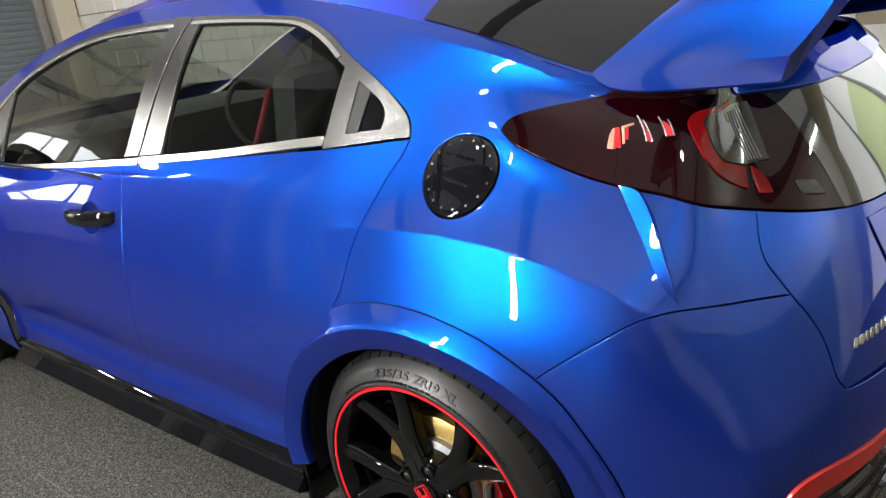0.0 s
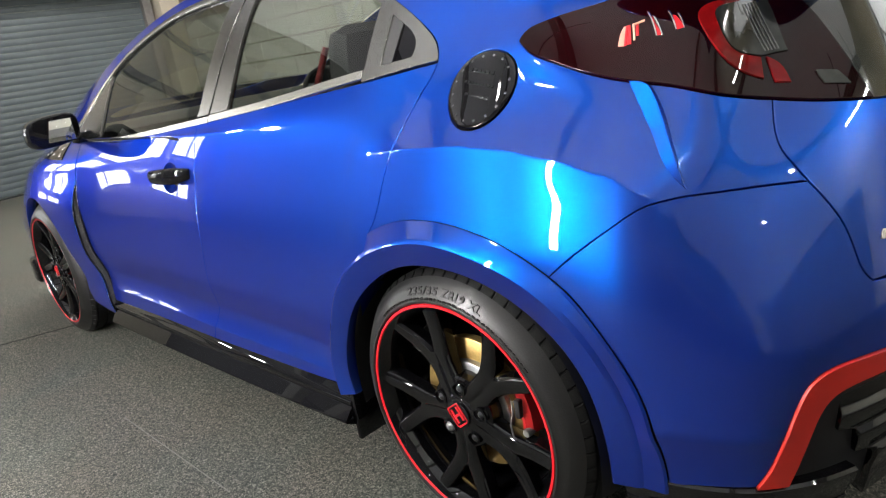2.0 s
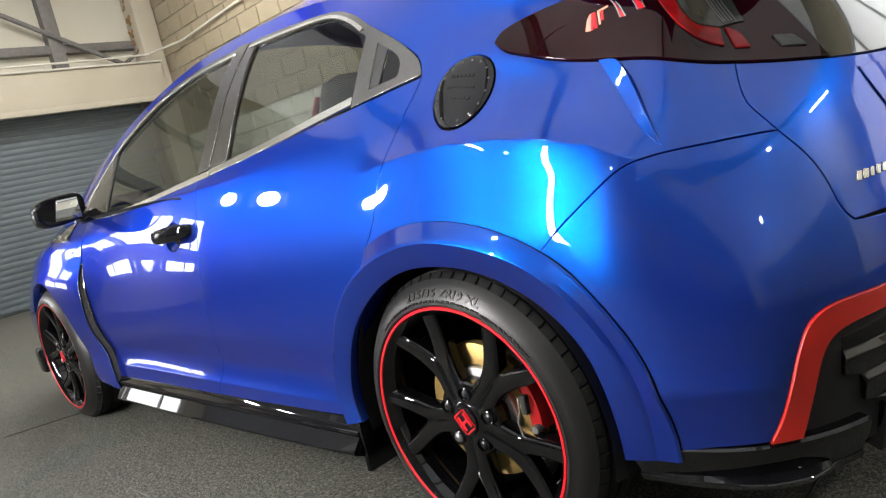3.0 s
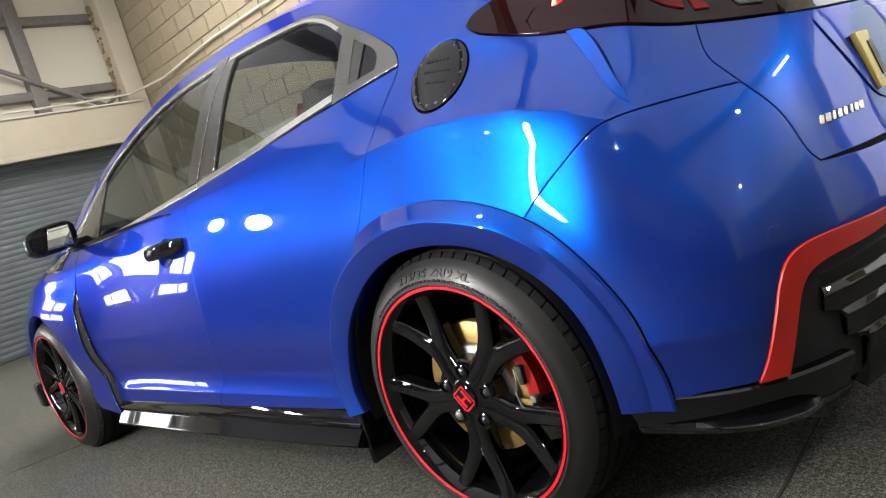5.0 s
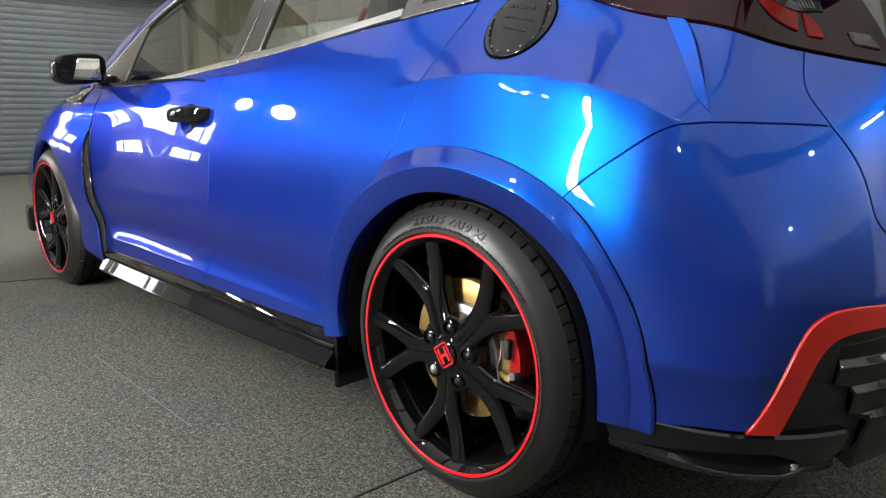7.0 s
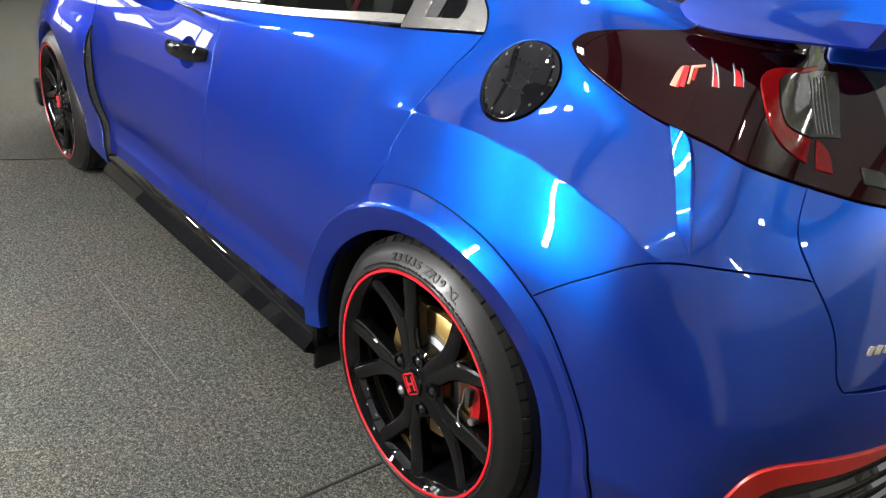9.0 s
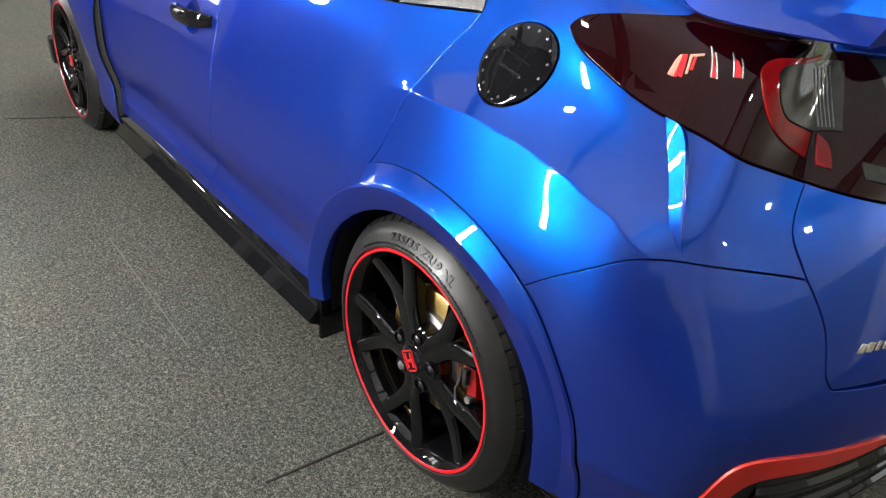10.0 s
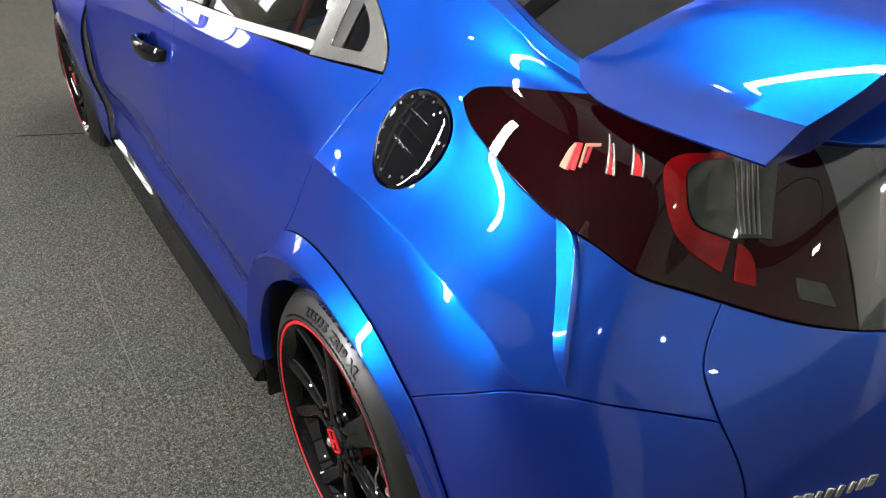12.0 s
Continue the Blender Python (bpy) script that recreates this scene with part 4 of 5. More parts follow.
def over(name, stations, heights, shifts, mat, label, inset=0.0, drop=0.0, n=33, power=2.3, thick=0.0):
    """A lofted sheet across the car."""
    xs = np.linspace(stations[0], stations[-1], 30)
    zc, sh = along(stations, heights, xs), along(stations, shifts, xs)
    rows = [across(x, z, h, n, power, inset, drop) for x, z, h in zip(xs, zc, sh)]
    return build(name, [p for r in rows for p in r], grid_faces(len(rows), n), mat, car, label, sharp=60)


over("roof", [-1.45, -1.0, -0.6, -0.2, -0.07], [1.418, 1.455, 1.455, 1.42, 1.40], [0.0, 0, 0, 0, -0.02], PAINT, "blue metallic roof")
over("rear_glass", [-0.07, 0.1, 0.2, 0.34], [1.40, 1.36, 1.33, 1.28], [-0.02, 0.05, 0.08, 0.12], GLOSS, "dark glossy rear window", inset=0.007, drop=-0.005)
over("tailgate_edge", [-0.08, 0.1, 0.2, 0.34], [1.37, 1.33, 1.30, 1.25], [-0.02, 0.05, 0.08, 0.12], PAINT, "blue metallic tailgate edge", inset=0.0, drop=0.0)
over("windscreen", [-2.50, -2.2, -1.9, -1.45], [1.00, 1.14, 1.26, 1.418], [-0.16, -0.14, -0.10, 0.0], GLASS, "tinted windscreen", inset=0.01)
over("bonnet", [-3.30, -3.0, -2.7, -2.50], [0.80, 0.90, 0.97, 1.00], [-0.28, -0.24, -0.20, -0.16], PAINT, "blue metallic bonnet")


def nose_row(r):
    p = skin([-3.30], [r])[0]
    return [(p[0] - 0.30 * (1 - abs(u) ** 2.6), -u * p[1], p[2]) for u in np.linspace(-1, 1, 25)]


nose = [nose_row(r) for r in np.linspace(0.16, 1.37, 26)]
build("front_bumper", [p for r in nose for p in r], grid_faces(26, 25), PAINT, car, "blue metallic front bumper")
part("front_grille", box_bm(-3.615, -3.56, -0.40, 0.40, 0.36, 0.52, 0.012), BLACK, car, "black front grille")

# tailgate
hatch = []
for right in (False, True):
    hatch.append(panel("tailgate", outline(HATCH_SEAM, [HATCH_SEAM[-1], (0.95, 0.640), (1.42, 0.640)], [(1.42, 0.640), (1.42, 0.885)], [(1.42, 0.885), (1.0, 0.885), LAMP_LOW_IN[-1]], LAMP_LOW_IN[::-1]), PAINT, car, "blue metallic tailgate", right=right, depth=0.02))
    panel("lower_pane", outline([(0.862, 0.893), (1.0, 0.887), (1.42, 0.887)], [(1.42, 0.887), (1.42, 1.092)], [(1.42, 1.092), (0.668, 1.092)], [(0.668, 1.092), (0.705, 1.060), (0.805, 0.965), (0.862, 0.893)]), PANE, hatch[-1], "dark glass pane below the wing", gap=0.001, proud=0.002, right=right)
    panel("tailgate_bar", outline([(0.602, 1.104), (0.68, 1.097), (1.42, 1.096)], [(1.42, 1.096), (1.42, 1.30)], [(1.42, 1.30), (0.565, 1.30)], [(0.565, 1.30), (0.580, 1.13), (0.602, 1.104)]), PAINT, hatch[-1], "blue bar above the pane", gap=0.001, proud=0.008, right=right)
    panel("plate_recess", outline([(0.935, 0.865), (1.42, 0.865)], [(1.42, 0.865), (1.42, 0.70)], [(1.42, 0.70), (1.05, 0.70), (1.005, 0.745)], [(1.005, 0.745), (0.935, 0.865)]), PAINT, hatch[-1], gap=0, proud=0.003, depth=0.002, right=right)
# number plate, its marks turned into plain bars
plate = part("number_plate", box_bm(-0.006, 0.006, -0.26, 0.26, -0.056, 0.056, 0.003), YELLOW, hatch[0], "yellow number plate")
plate.matrix_local = pose(0.752, -0.125, 0.768, 0, -12, 0)
for k in range(7):
    y = -0.20 + 0.066 * k
    part("plate_bar", box_bm(0.0065, 0.0085, y - 0.018, y + 0.018, -0.034, 0.034), BLACK, plate, "dark bar", smooth=False)
# bright badge as plain strokes
for k, (a, w) in enumerate(((0.834, 0.009), (0.849, 0.012), (0.869, 0.006), (0.884, 0.009), (0.902, 0.007), (0.921, 0.006), (0.936, 0.009), (0.951, 0.012))):
    panel("badge_stroke", outline([(a, 0.695), (a + w, 0.694)], [(a + w, 0.694), (a + w + 0.006, 0.707)], [(a + w + 0.006, 0.707), (a + 0.006, 0.708)], [(a + 0.006, 0.708), (a, 0.695)]), CHROME, hatch[0], "chrome badge stroke", gap=0, proud=0.003, depth=0.003, cell=0.005)

# rear wing: end plates in body colour that rise from the tailgate corners, and the blade between them
def blade(y):
    w = abs(y) / 0.5
    x0, x1, z = 0.50 - 0.02 * (1 - w * w), 0.715 + 0.02 * (1 - w * w), 1.318 + 0.012 * (1 - w * w)
    return [(x0, y, z - 0.030), (x0 + 0.01, y, z - 0.016), (x0 + 0.08, y, z + 0.004), (x1 - 0.03, y, z + 0.006), (x1, y, z - 0.002), (x1, y, z - 0.010), (x0 + 0.09, y, z - 0.030), (x0 + 0.02, y, z - 0.040)]


spoiler = sweep(blade, np.linspace(-0.53, 0.53, 21), PAINT, "rear_spoiler", car, "tall blue rear wing blade", sharp=40)


def spoiler_side(sign):
    low = smooth_line([(0.296, -0.634, 1.141), (0.345, -0.664, 1.122), (0.47, -0.676, 1.121), (0.603, -0.678, 1.130)], 0.012)
    crease = smooth_line([(0.296, -0.627, 1.147), (0.40, -0.632, 1.153), (0.50, -0.628, 1.156), (0.600, -0.620, 1.160)], 0.012)
    mid = smooth_line([(0.325, -0.614, 1.170), (0.42, -0.610, 1.188), (0.53, -0.610, 1.194), (0.630, -0.612, 1.198)], 0.012)
    top = smooth_line([(0.392, -0.584, 1.224), (0.48, -0.584, 1.250), (0.57, -0.588, 1.258), (0.664, -0.600, 1.260)], 0.012)
    tip = smooth_line([(0.490, -0.510, 1.296), (0.56, -0.512, 1.318), (0.63, -0.515, 1.322), (0.712, -0.518, 1.316)], 0.012)
    rows, n = [], 26
    even = [np.c_[tuple(np.interp(np.linspace(0, 1, n), np.linspace(0, 1, len(line)), line[:, c]) for c in range(3))] for line in (low, crease, mid, top, tip)]
    blend = spline_basis([0, 0.3, 1.0, 2.2], np.linspace(0, 2.2, 14))
    upper = [sum(w * q for w, q in zip(b, even[1:])) for b in blend]
    for q in [even[0] + (0, 0.075, 0), even[0] + (0, 0.003, -0.001), even[0] + (0, 0, 0.0025), even[0] * 0.5 + even[1] * 0.5 + (0, -0.001, 0)] + upper + [even[4] + (0, 0.03, 0)]:
        rows.append(q * (1, sign, 1))
    verts = [p for r in rows for p in r]
    faces = grid_faces(len(rows), n, flip=sign < 0)
    end = [i * n + n - 1 for i in range(len(rows))]
    front = [i * n for i in range(len(rows))]
    faces += [end, front[::-1]]
    build("end_plate", verts, faces, PAINT, spoiler, "blue wing end plate", sharp=38)


spoiler_side(1)
spoiler_side(-1)

# diffuser between the rear corners
diff = part("diffuser", box_bm(0.50, 0.66, -0.60, 0.60, 0.20, 0.33, 0.02), GLOSS, car, "gloss black rear diffuser")
for k in range(5):
    y = -0.36 + 0.18 * k
    part("diffuser_fin", box_bm(0.62, 0.745, y - 0.006, y + 0.006, 0.175, 0.30, 0.004), GLOSS, diff, "gloss black fin")
# shell behind the gaps, arch liners, floor pan
for right in (False, True):
    sign = -1 if right else 1
    for nm, ss, rr in (("inner_shell", np.linspace(-2.02, -0.42, 40), np.linspace(0.16, 1.03, 16)), ("inner_shell", np.linspace(-0.47, 1.42, 60), np.linspace(0.705, 1.03, 10)), ("inner_shell", np.linspace(0.42, 1.42, 30), np.linspace(0.26, 0.705, 8)), ("inner_shell", np.linspace(-0.06, 0.6, 30), np.linspace(1.03, 1.37, 10)), ("inner_shell", np.linspace(-3.28, -2.02, 30), np.linspace(0.72, 1.36, 12))):
        S2, R2 = np.meshgrid(ss, rr)
        q = (skin(S2.ravel(), R2.ravel()) - skin_normal(S2.ravel(), R2.ravel()) * 0.020) * (1, sign, 1)
        build(nm, q, grid_faces(len(rr), len(ss), flip=right), VOID, car, "dark inner structure")
    for x, rad in ((0.0, 0.352), (AXLE_F, 0.352)):
        v, f = lathe([(rad, -0.868), (rad + 0.01, -0.84), (rad + 0.012, -0.60), (0.02, -0.58)], 48, math.radians(-12), math.radians(204))
        build("arch_liner", [(a + x, b * sign, c + HUB_Z) for a, b, c in v], f, VOID, car, "black wheel arch liner")
part("floor_pan", box_bm(-3.2, 0.62, -0.60, 0.60, 0.17, 0.21), VOID, car, "dark underbody")
part("floor_pan", box_bm(-2.15, -0.45, -0.84, 0.84, 0.17, 0.215), VOID, car, "dark underbody")

# mirrors
for right in (False, True):
    sign = -1 if right else 1
    bm = bmesh.new()
    bmesh.ops.create_uvsphere(bm, u_segments=28, v_segments=16, radius=1)
    for v in bm.verts:
        x, y, z = v.co
        sq = lambda a, p: math.copysign(abs(a) ** p, a)
        x, y, z = sq(x, 0.7), sq(y, 0.6), sq(z, 0.62)
        x = min(x, 0.55)
        v.co = (-2.045 + 0.075 * x, sign * (-0.905 + 0.098 * y), 0.972 + 0.060 * z + 0.008 * y)
    housing = part("door_mirror", bm, GLOSS, car, "gloss black door mirror", sharp=50)
    mirror = part("mirror_glass", box_bm(-0.002, 0.002, -0.068, 0.068, -0.041, 0.041, 0.002), MIRROR, housing, "mirror glass")
    mirror.matrix_local = pose(-2.001, sign * -0.908, 0.970, 0, -4, -14 * sign)
    part("mirror_foot", box_bm(-2.07, -2.01, *sorted((sign * -0.84, sign * -0.765)), 0.905, 0.950, 0.01), GLOSS, housing, "black mirror foot")


# door handles
def handle(x, z, right):
    sign = -1 if right else 1
    y = float(skin([x], [z])[0, 1])
    bm = bmesh.new()
    rows = []
    for k in np.linspace(-1, 1, 19):
        lift = 0.040 * (1 - abs(k) ** 3.2)
        h = (0.025 + 0.004 * k) * (1 - 0.45 * abs(k) ** 4)
        c = (x + 0.135 * k, y - lift - 0.002, z + 0.006 * k)
        rows.append([(c[0], (c[1] + 0.015 * math.cos(a) * (0.6 + 0.4 * (1 - abs(k)))) * sign, c[2] + h * math.sin(a)) for a in np.linspace(0, 2 * math.pi, 12, endpoint=False)])
    vs = [[bm.verts.new(p) for p in r] for r in rows]
    for a, b in zip(vs, vs[1:]):
        for i in range(12):
            bm.faces.new((a[i], a[(i + 1) % 12], b[(i + 1) % 12], b[i]))
    bm.faces.new(vs[0][::-1]), bm.faces.new(vs[-1])
    grip = part("door_handle", bm, GLOSS, car, "gloss black door handle", sharp=60)
    mid = HANDLE_AT
    panel("handle_cup", ring_line(mid, (0.065, 0.048), 40), PAINT, grip, "round recess behind the handle", gap=0, depth=0.003, cell=0.009, right=right, lift=lambda s, r: -0.001 - 0.026 * np.clip(1 - ((s - mid[0]) / 0.066) ** 2 - ((r - mid[1]) / 0.049) ** 2, 0, 1))


for right in (False, True):
    handle(-1.235, 0.802, right)

# seats and steering wheel behind the glass
for y in (-0.36, 0.36):
    bm = box_bm(-0.25, 0.25, -0.23, 0.23, 0.0, 0.16, 0.05)
    seat = part("bucket_seat", bm, SEAT, car, "black and red bucket seat")
    bm = box_bm(0.17, 0.33, -0.245, 0.245, 0.10, 0.64, 0.075)
    part("seat_back", bm, SEAT, seat, "black seat back shell")
    for e in (-1, 1):
        tube([(-0.10, e * 0.235, 0.15), (0.06, e * 0.245, 0.17), (0.14, e * 0.250, 0.25), (0.165, e * 0.250, 0.38), (0.18, e * 0.245, 0.52), (0.205, e * 0.20, 0.66), (0.215, e * 0.15, 0.80)], 0.010, SEAT_RED, "seat_bolster", seat, "red padded side bolster", sides=12)
    bm = box_bm(0.20, 0.32, -0.16, 0.16, 0.54, 0.86, 0.058)
    part("headrest", bm, SEAT, seat, "black headrest")
    seat.matrix_local = pose(-1.06, y, 0.36, 0, 10, 0)
part("rear_bench", box_bm(-0.55, -0.05, -0.60, 0.60, 0.38, 0.62, 0.06), SEAT, car, "black rear bench")
part("rear_backrest", box_bm(-0.16, 0.0, -0.60, 0.60, 0.55, 0.88, 0.05), SEAT, car, "black rear backrest")
part("dashboard", box_bm(-2.55, -2.02, -0.68, 0.68, 0.60, 0.94, 0.07), SEAT, car, "black dashboard")
v, f = lathe([(0.18 + 0.014 * math.cos(a), 0.014 * math.sin(a)) for a in np.linspace(0, 2 * math.pi, 9)], 40)
wheel_ob = build("steering_wheel", v, f, SEAT, car, "black steering wheel")
wheel_ob.matrix_local = pose(-1.88, 0.36, 0.86, 0, 0, 90) @ pose(0, 0, 0, -25, 0, 0)


# ---- wheels ----
def spoke(bm, turn):
    """One arm of the wheel: a single stem that opens into two branches towards the rim, with rounded shoulders."""
    ca, sa = math.cos(turn), math.sin(turn)
    for side in (-1, 1):
        rows = []
        for v in np.linspace(0.026, 0.243, 60):
            uo = float(along([0.02, 0.07, 0.105, 0.14, 0.183, 0.213, 0.243], [0.036, 0.034, 0.0335, 0.0430, 0.0640, 0.0795, 0.0930], v)[0])
            gap = max(0.0, v - 0.146)
            ui = 0.0 if gap == 0 else 0.56 * gap * gap / (gap + 0.004)
            top = float(along([0.02, 0.06, 0.10, 0.15, 0.20, 0.243], [-0.004, 0.001, 0.006, 0.0075, 0.002, -0.009], v)[0])
            wall = min(1.0, gap / 0.008)
            wide = uo - ui
            sec = [(uo, 0.034), (uo, 0.014), (uo - 0.0012, 0.0085), (uo - 0.0055, 0.0022), (uo - 0.0075, 0.0012), (ui + wide * 0.5, 0.0), (ui + wide * 0.20, 0.0006),
                   (ui + wide * 0.14, 0.0012 + 0.0006 * wall), (ui + 0.0008 * wall, 0.0030 + 0.0050 * wall), (ui, 0.0031 + 0.030 * wall)]
            row = []
            for u, h in sec:
                far = math.hypot(u, v)
                k = min(1.0, 0.2485 / far)
                x, z = v * k, side * u * k
                row.append(bm.verts.new((x * ca - z * sa, top + h, x * sa + z * ca)))
            rows.append(row)
        for r, q in zip(rows, rows[1:]):
            for i in range(len(r) - 1):
                face = (r[i], r[i + 1], q[i + 1], q[i])
                bm.faces.new(face if side > 0 else face[::-1])


def make_wheel():
    """The wheel about its hub, outer face at y = -0.02 from the origin; origin at the hub's face."""
    Y = 0.865
    prof = [(0.206, -0.66), (0.215, -0.70), (0.222, -0.80), (0.230, -0.852), (0.240, -0.872), (0.2485, -0.8795), (0.2500, -0.8815), (0.2500, -0.8700)]
    v, f = lathe([(q, y + Y) for q, y in prof], 120)
    wheel = build("wheel", v, f, RIM, car, "gloss black alloy wheel with red rim line", sharp=40)
    v, f = lathe([(q, y + Y) for q, y in [(0.2500, -0.8700), (0.2505, -0.8810), (0.2520, -0.8832), (0.2570, -0.8832), (0.2582, -0.8815), (0.2592, -0.8700)]], 120)
    build("rim_line", v, f, RED_LINE, wheel, "thin red rim line")
    # tyre with shoulder cuts and grooves
    steps = 720
    prof = [(0.2592, -0.868), (0.2595, -0.8815), (0.2615, -0.8850), (0.2665, -0.8850), (0.2695, -0.8820), (0.280, -0.8785), (0.291, -0.8720), (0.3010, -0.8630), (0.3105, -0.8525), (0.3170, -0.8450), (0.3205, -0.8410),
            (0.3222, -0.838), (0.3145, -0.8365), (0.3145, -0.8305), (0.3228, -0.829), (0.3232, -0.796), (0.3150, -0.795), (0.3150, -0.785), (0.3232, -0.784), (0.3232, -0.748), (0.315, -0.747), (0.315, -0.737), (0.3230, -0.736),
            (0.3220, -0.69), (0.314, -0.66), (0.29, -0.645), (0.2592, -0.655)]
    verts = []
    for i in range(steps):
        a = 2 * math.pi * i / steps
        for j, (q, y) in enumerate(prof):
            if i % 12 == 0 and 8 <= j <= 11:
                q -= 0.0055
            verts.append((q * math.cos(a + 0.012 * max(0, j - 9) * 0.3), y + Y, q * math.sin(a + 0.012 * max(0, j - 9) * 0.3)))
    n = len(prof)
    faces = [(i * n + j, i * n + j + 1, ((i + 1) % steps) * n + j + 1, ((i + 1) % steps) * n + j) for i in range(steps) for j in range(n - 1)]
    tyre = build("tyre", verts, faces, RUBBER, wheel, "black low-profile tyre", sharp=45)
    v, f = lathe([(q, y + Y - 0.0005) for q, y in prof[1:9]], 180)
    build("sidewall", v, f, SIDEWALL, tyre, "grey glossy sidewall")
    # spokes: five arms that fork towards the rim
    for k in range(5):
        a = radians(46 + 72 * k)
        bm = bmesh.new()
        spoke(bm, a)
        part("spoke", bm, RIM, wheel, "", sharp=30)
    # hub, cap, nuts
    v, f = lathe([(0.0, -0.004), (0.034, -0.004), (0.040, -0.002), (0.046, 0.004), (0.080, 0.006), (0.084, 0.010), (0.084, 0.05)], 60)
    build("hub", v, f, RIM, wheel, "gloss black hub")
    v, f = lathe([(0.0, -0.010), (0.027, -0.010), (0.0305, -0.0085), (0.032, -0.004)], 48)
    build("hub_cap", v, f, GLOSS, wheel, "black centre cap")
    bm = bmesh.new()
    for x0, x1, z0, z1 in ((-0.0195, -0.0170, -0.015, 0.016), (0.0170, 0.0195, -0.015, 0.016), (-0.017, 0.017, 0.0150, 0.0175), (-0.015, 0.015, -0.0175, -0.0150), (-0.0125, -0.0075, -0.0115, 0.0125), (0.0075, 0.0125, -0.0115, 0.0125), (-0.0075, 0.0075, -0.0020, 0.0020)):
        box_bm(x0 * 1.02, x1 * 1.02, -0.0125, -0.0095, z0 * 1.42, z1 * 1.42, 0.0008, bm, pose(0, 0, 0, 0, -36, 0))
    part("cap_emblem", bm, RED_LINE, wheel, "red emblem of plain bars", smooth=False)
    for k in range(5):
        a = radians(12 + 72 * k)
        v, f = lathe([(0.0, -0.013), (0.004, -0.0128), (0.0068, -0.0112), (0.0085, -0.008), (0.0090, 0.002), (0.011, 0.006)], 12)
        locking = k == 3
        nut = build("lug_nut", [tuple(c * (1.35 if locking else 1.0) for c in p) for p in v], f, STEEL if locking else DARK_STEEL, wheel, "grey locking lug nut" if locking else "dark steel lug nut", sharp=35)
        nut.matrix_local = pose(0.060 * math.cos(a), 0.010, 0.060 * math.sin(a), 0, 8, 0)
        v, f = lathe([(0.0165, 0.002), (0.0175, -0.003), (0.014, -0.0045), (0.013, 0.002)], 20)
        seat = build("nut_seat", v, f, RIM, wheel)
        seat.matrix_local = pose(0.060 * math.cos(a), 0, 0.060 * math.sin(a))
    # brake
    v, f = lathe([(0.103, 0.068), (0.104, 0.055), (0.149, 0.055), (0.152, 0.057), (0.152, 0.078), (0.103, 0.078)], 72)
    build("brake_disc", v, f, BRONZE, wheel, "bronzed brake disc")
    v, f = lathe([(0.0, 0.042), (0.093, 0.042), (0.100, 0.045), (0.103, 0.060)], 60)
    build("disc_bell", v, f, STEEL, wheel, "pale steel disc bell")
    v, f = lathe([(0.136, 0.054), (0.140, 0.038), (0.155, 0.029), (0.168, 0.037), (0.173, 0.056), (0.173, 0.11), (0.136, 0.11), (0.136, 0.054)], 14, radians(-5), radians(36))
    bm = bmesh.new()
    vs = [bm.verts.new(p) for p in v]
    for q in f:
        bm.faces.new([vs[i] for i in q])
    bm.faces.new([vs[i] for i in range(7)]), bm.faces.new([vs[i] for i in range(14 * 8, 14 * 8 + 7)])
    part("brake_caliper", bm, CALIPER, wheel, "red brake caliper")
    part("caliper_clip", box_bm(0.138, 0.166, 0.016, 0.030, -0.046, -0.024, 0.005), STEEL, wheel, "silver caliper fitting")
    part("caliper_plate", box_bm(0.138, 0.152, 0.018, 0.034, 0.020, 0.062, 0.004), BLACK, wheel, "black caliper plate")
    tube([(0.148, 0.016, -0.034), (0.134, 0.012, -0.022), (0.128, 0.014, 0.004), (0.136, 0.016, 0.030), (0.130, 0.024, 0.055)], 0.002, STEEL, "caliper_wire", wheel, "thin wire", sides=5)
    for a in (26, -16):
        v, f = lathe([(0.0, 0.020), (0.008, 0.021), (0.0095, 0.026), (0.0095, 0.05)], 10)
        bolt = build("caliper_bolt", v, f, STEEL, wheel, "steel bolt")
        bolt.matrix_local = pose(0.16 * math.cos(radians(a + 12)), 0, 0.16 * math.sin(radians(a + 12)))
    return wheel, tyre


def ring_text(words, radius, start, size, parent, y, gap=1.0):
    """Raised letters bent round the tyre, reading clockwise from the angle start (degrees)."""
    a = start
    for ch in words:
        wide = size * (0.42 if ch in "1I/ " else 0.72) * gap
        a -= math.degrees(wide / 2 / radius)
        if ch != " ":
            cu = bpy.data.curves.new("letter", "FONT")
            cu.body, cu.size, cu.extrude, cu.offset, cu.align_x = ch, size * 1.38, 0.0012, size * 0.035, "CENTER"
            tmp = bpy.data.objects.new("letter", cu)
            scene.collection.objects.link(tmp)
            bpy.context.view_layer.update()
            me = bpy.data.meshes.new_from_object(tmp.evaluated_get(bpy.context.evaluated_depsgraph_get()))
            bpy.data.objects.remove(tmp)
            me.materials.clear()
            me.materials.append(LETTER)
            ob = new("tyre_letter", me)
            ob.parent = parent
            ob.matrix_local = pose(0, 0, 0, 0, -(a - 90), 0) @ pose(0, y, radius, 63.5, 0, 0) @ Matrix.Diagonal((1.22, 1, 1, 1))
        a -= math.degrees(wide / 2 / radius)
    return a


wheel, tyre = make_wheel()
copy_thing(wheel, pose(AXLE_F, -0.905, HUB_Z, 0, 20, 0))
copy_thing(wheel, pose(0, 0.865, HUB_Z, 0, 0, 180))
copy_thing(wheel, pose(AXLE_F, 0.905, HUB_Z, 0, 0, 180))
wheel.matrix_local = pose(0, -0.865, HUB_Z)
ring_text("235/35 ZR19 XL", 0.2790, 109, 0.0175, tyre, -0.0147, 1.36)
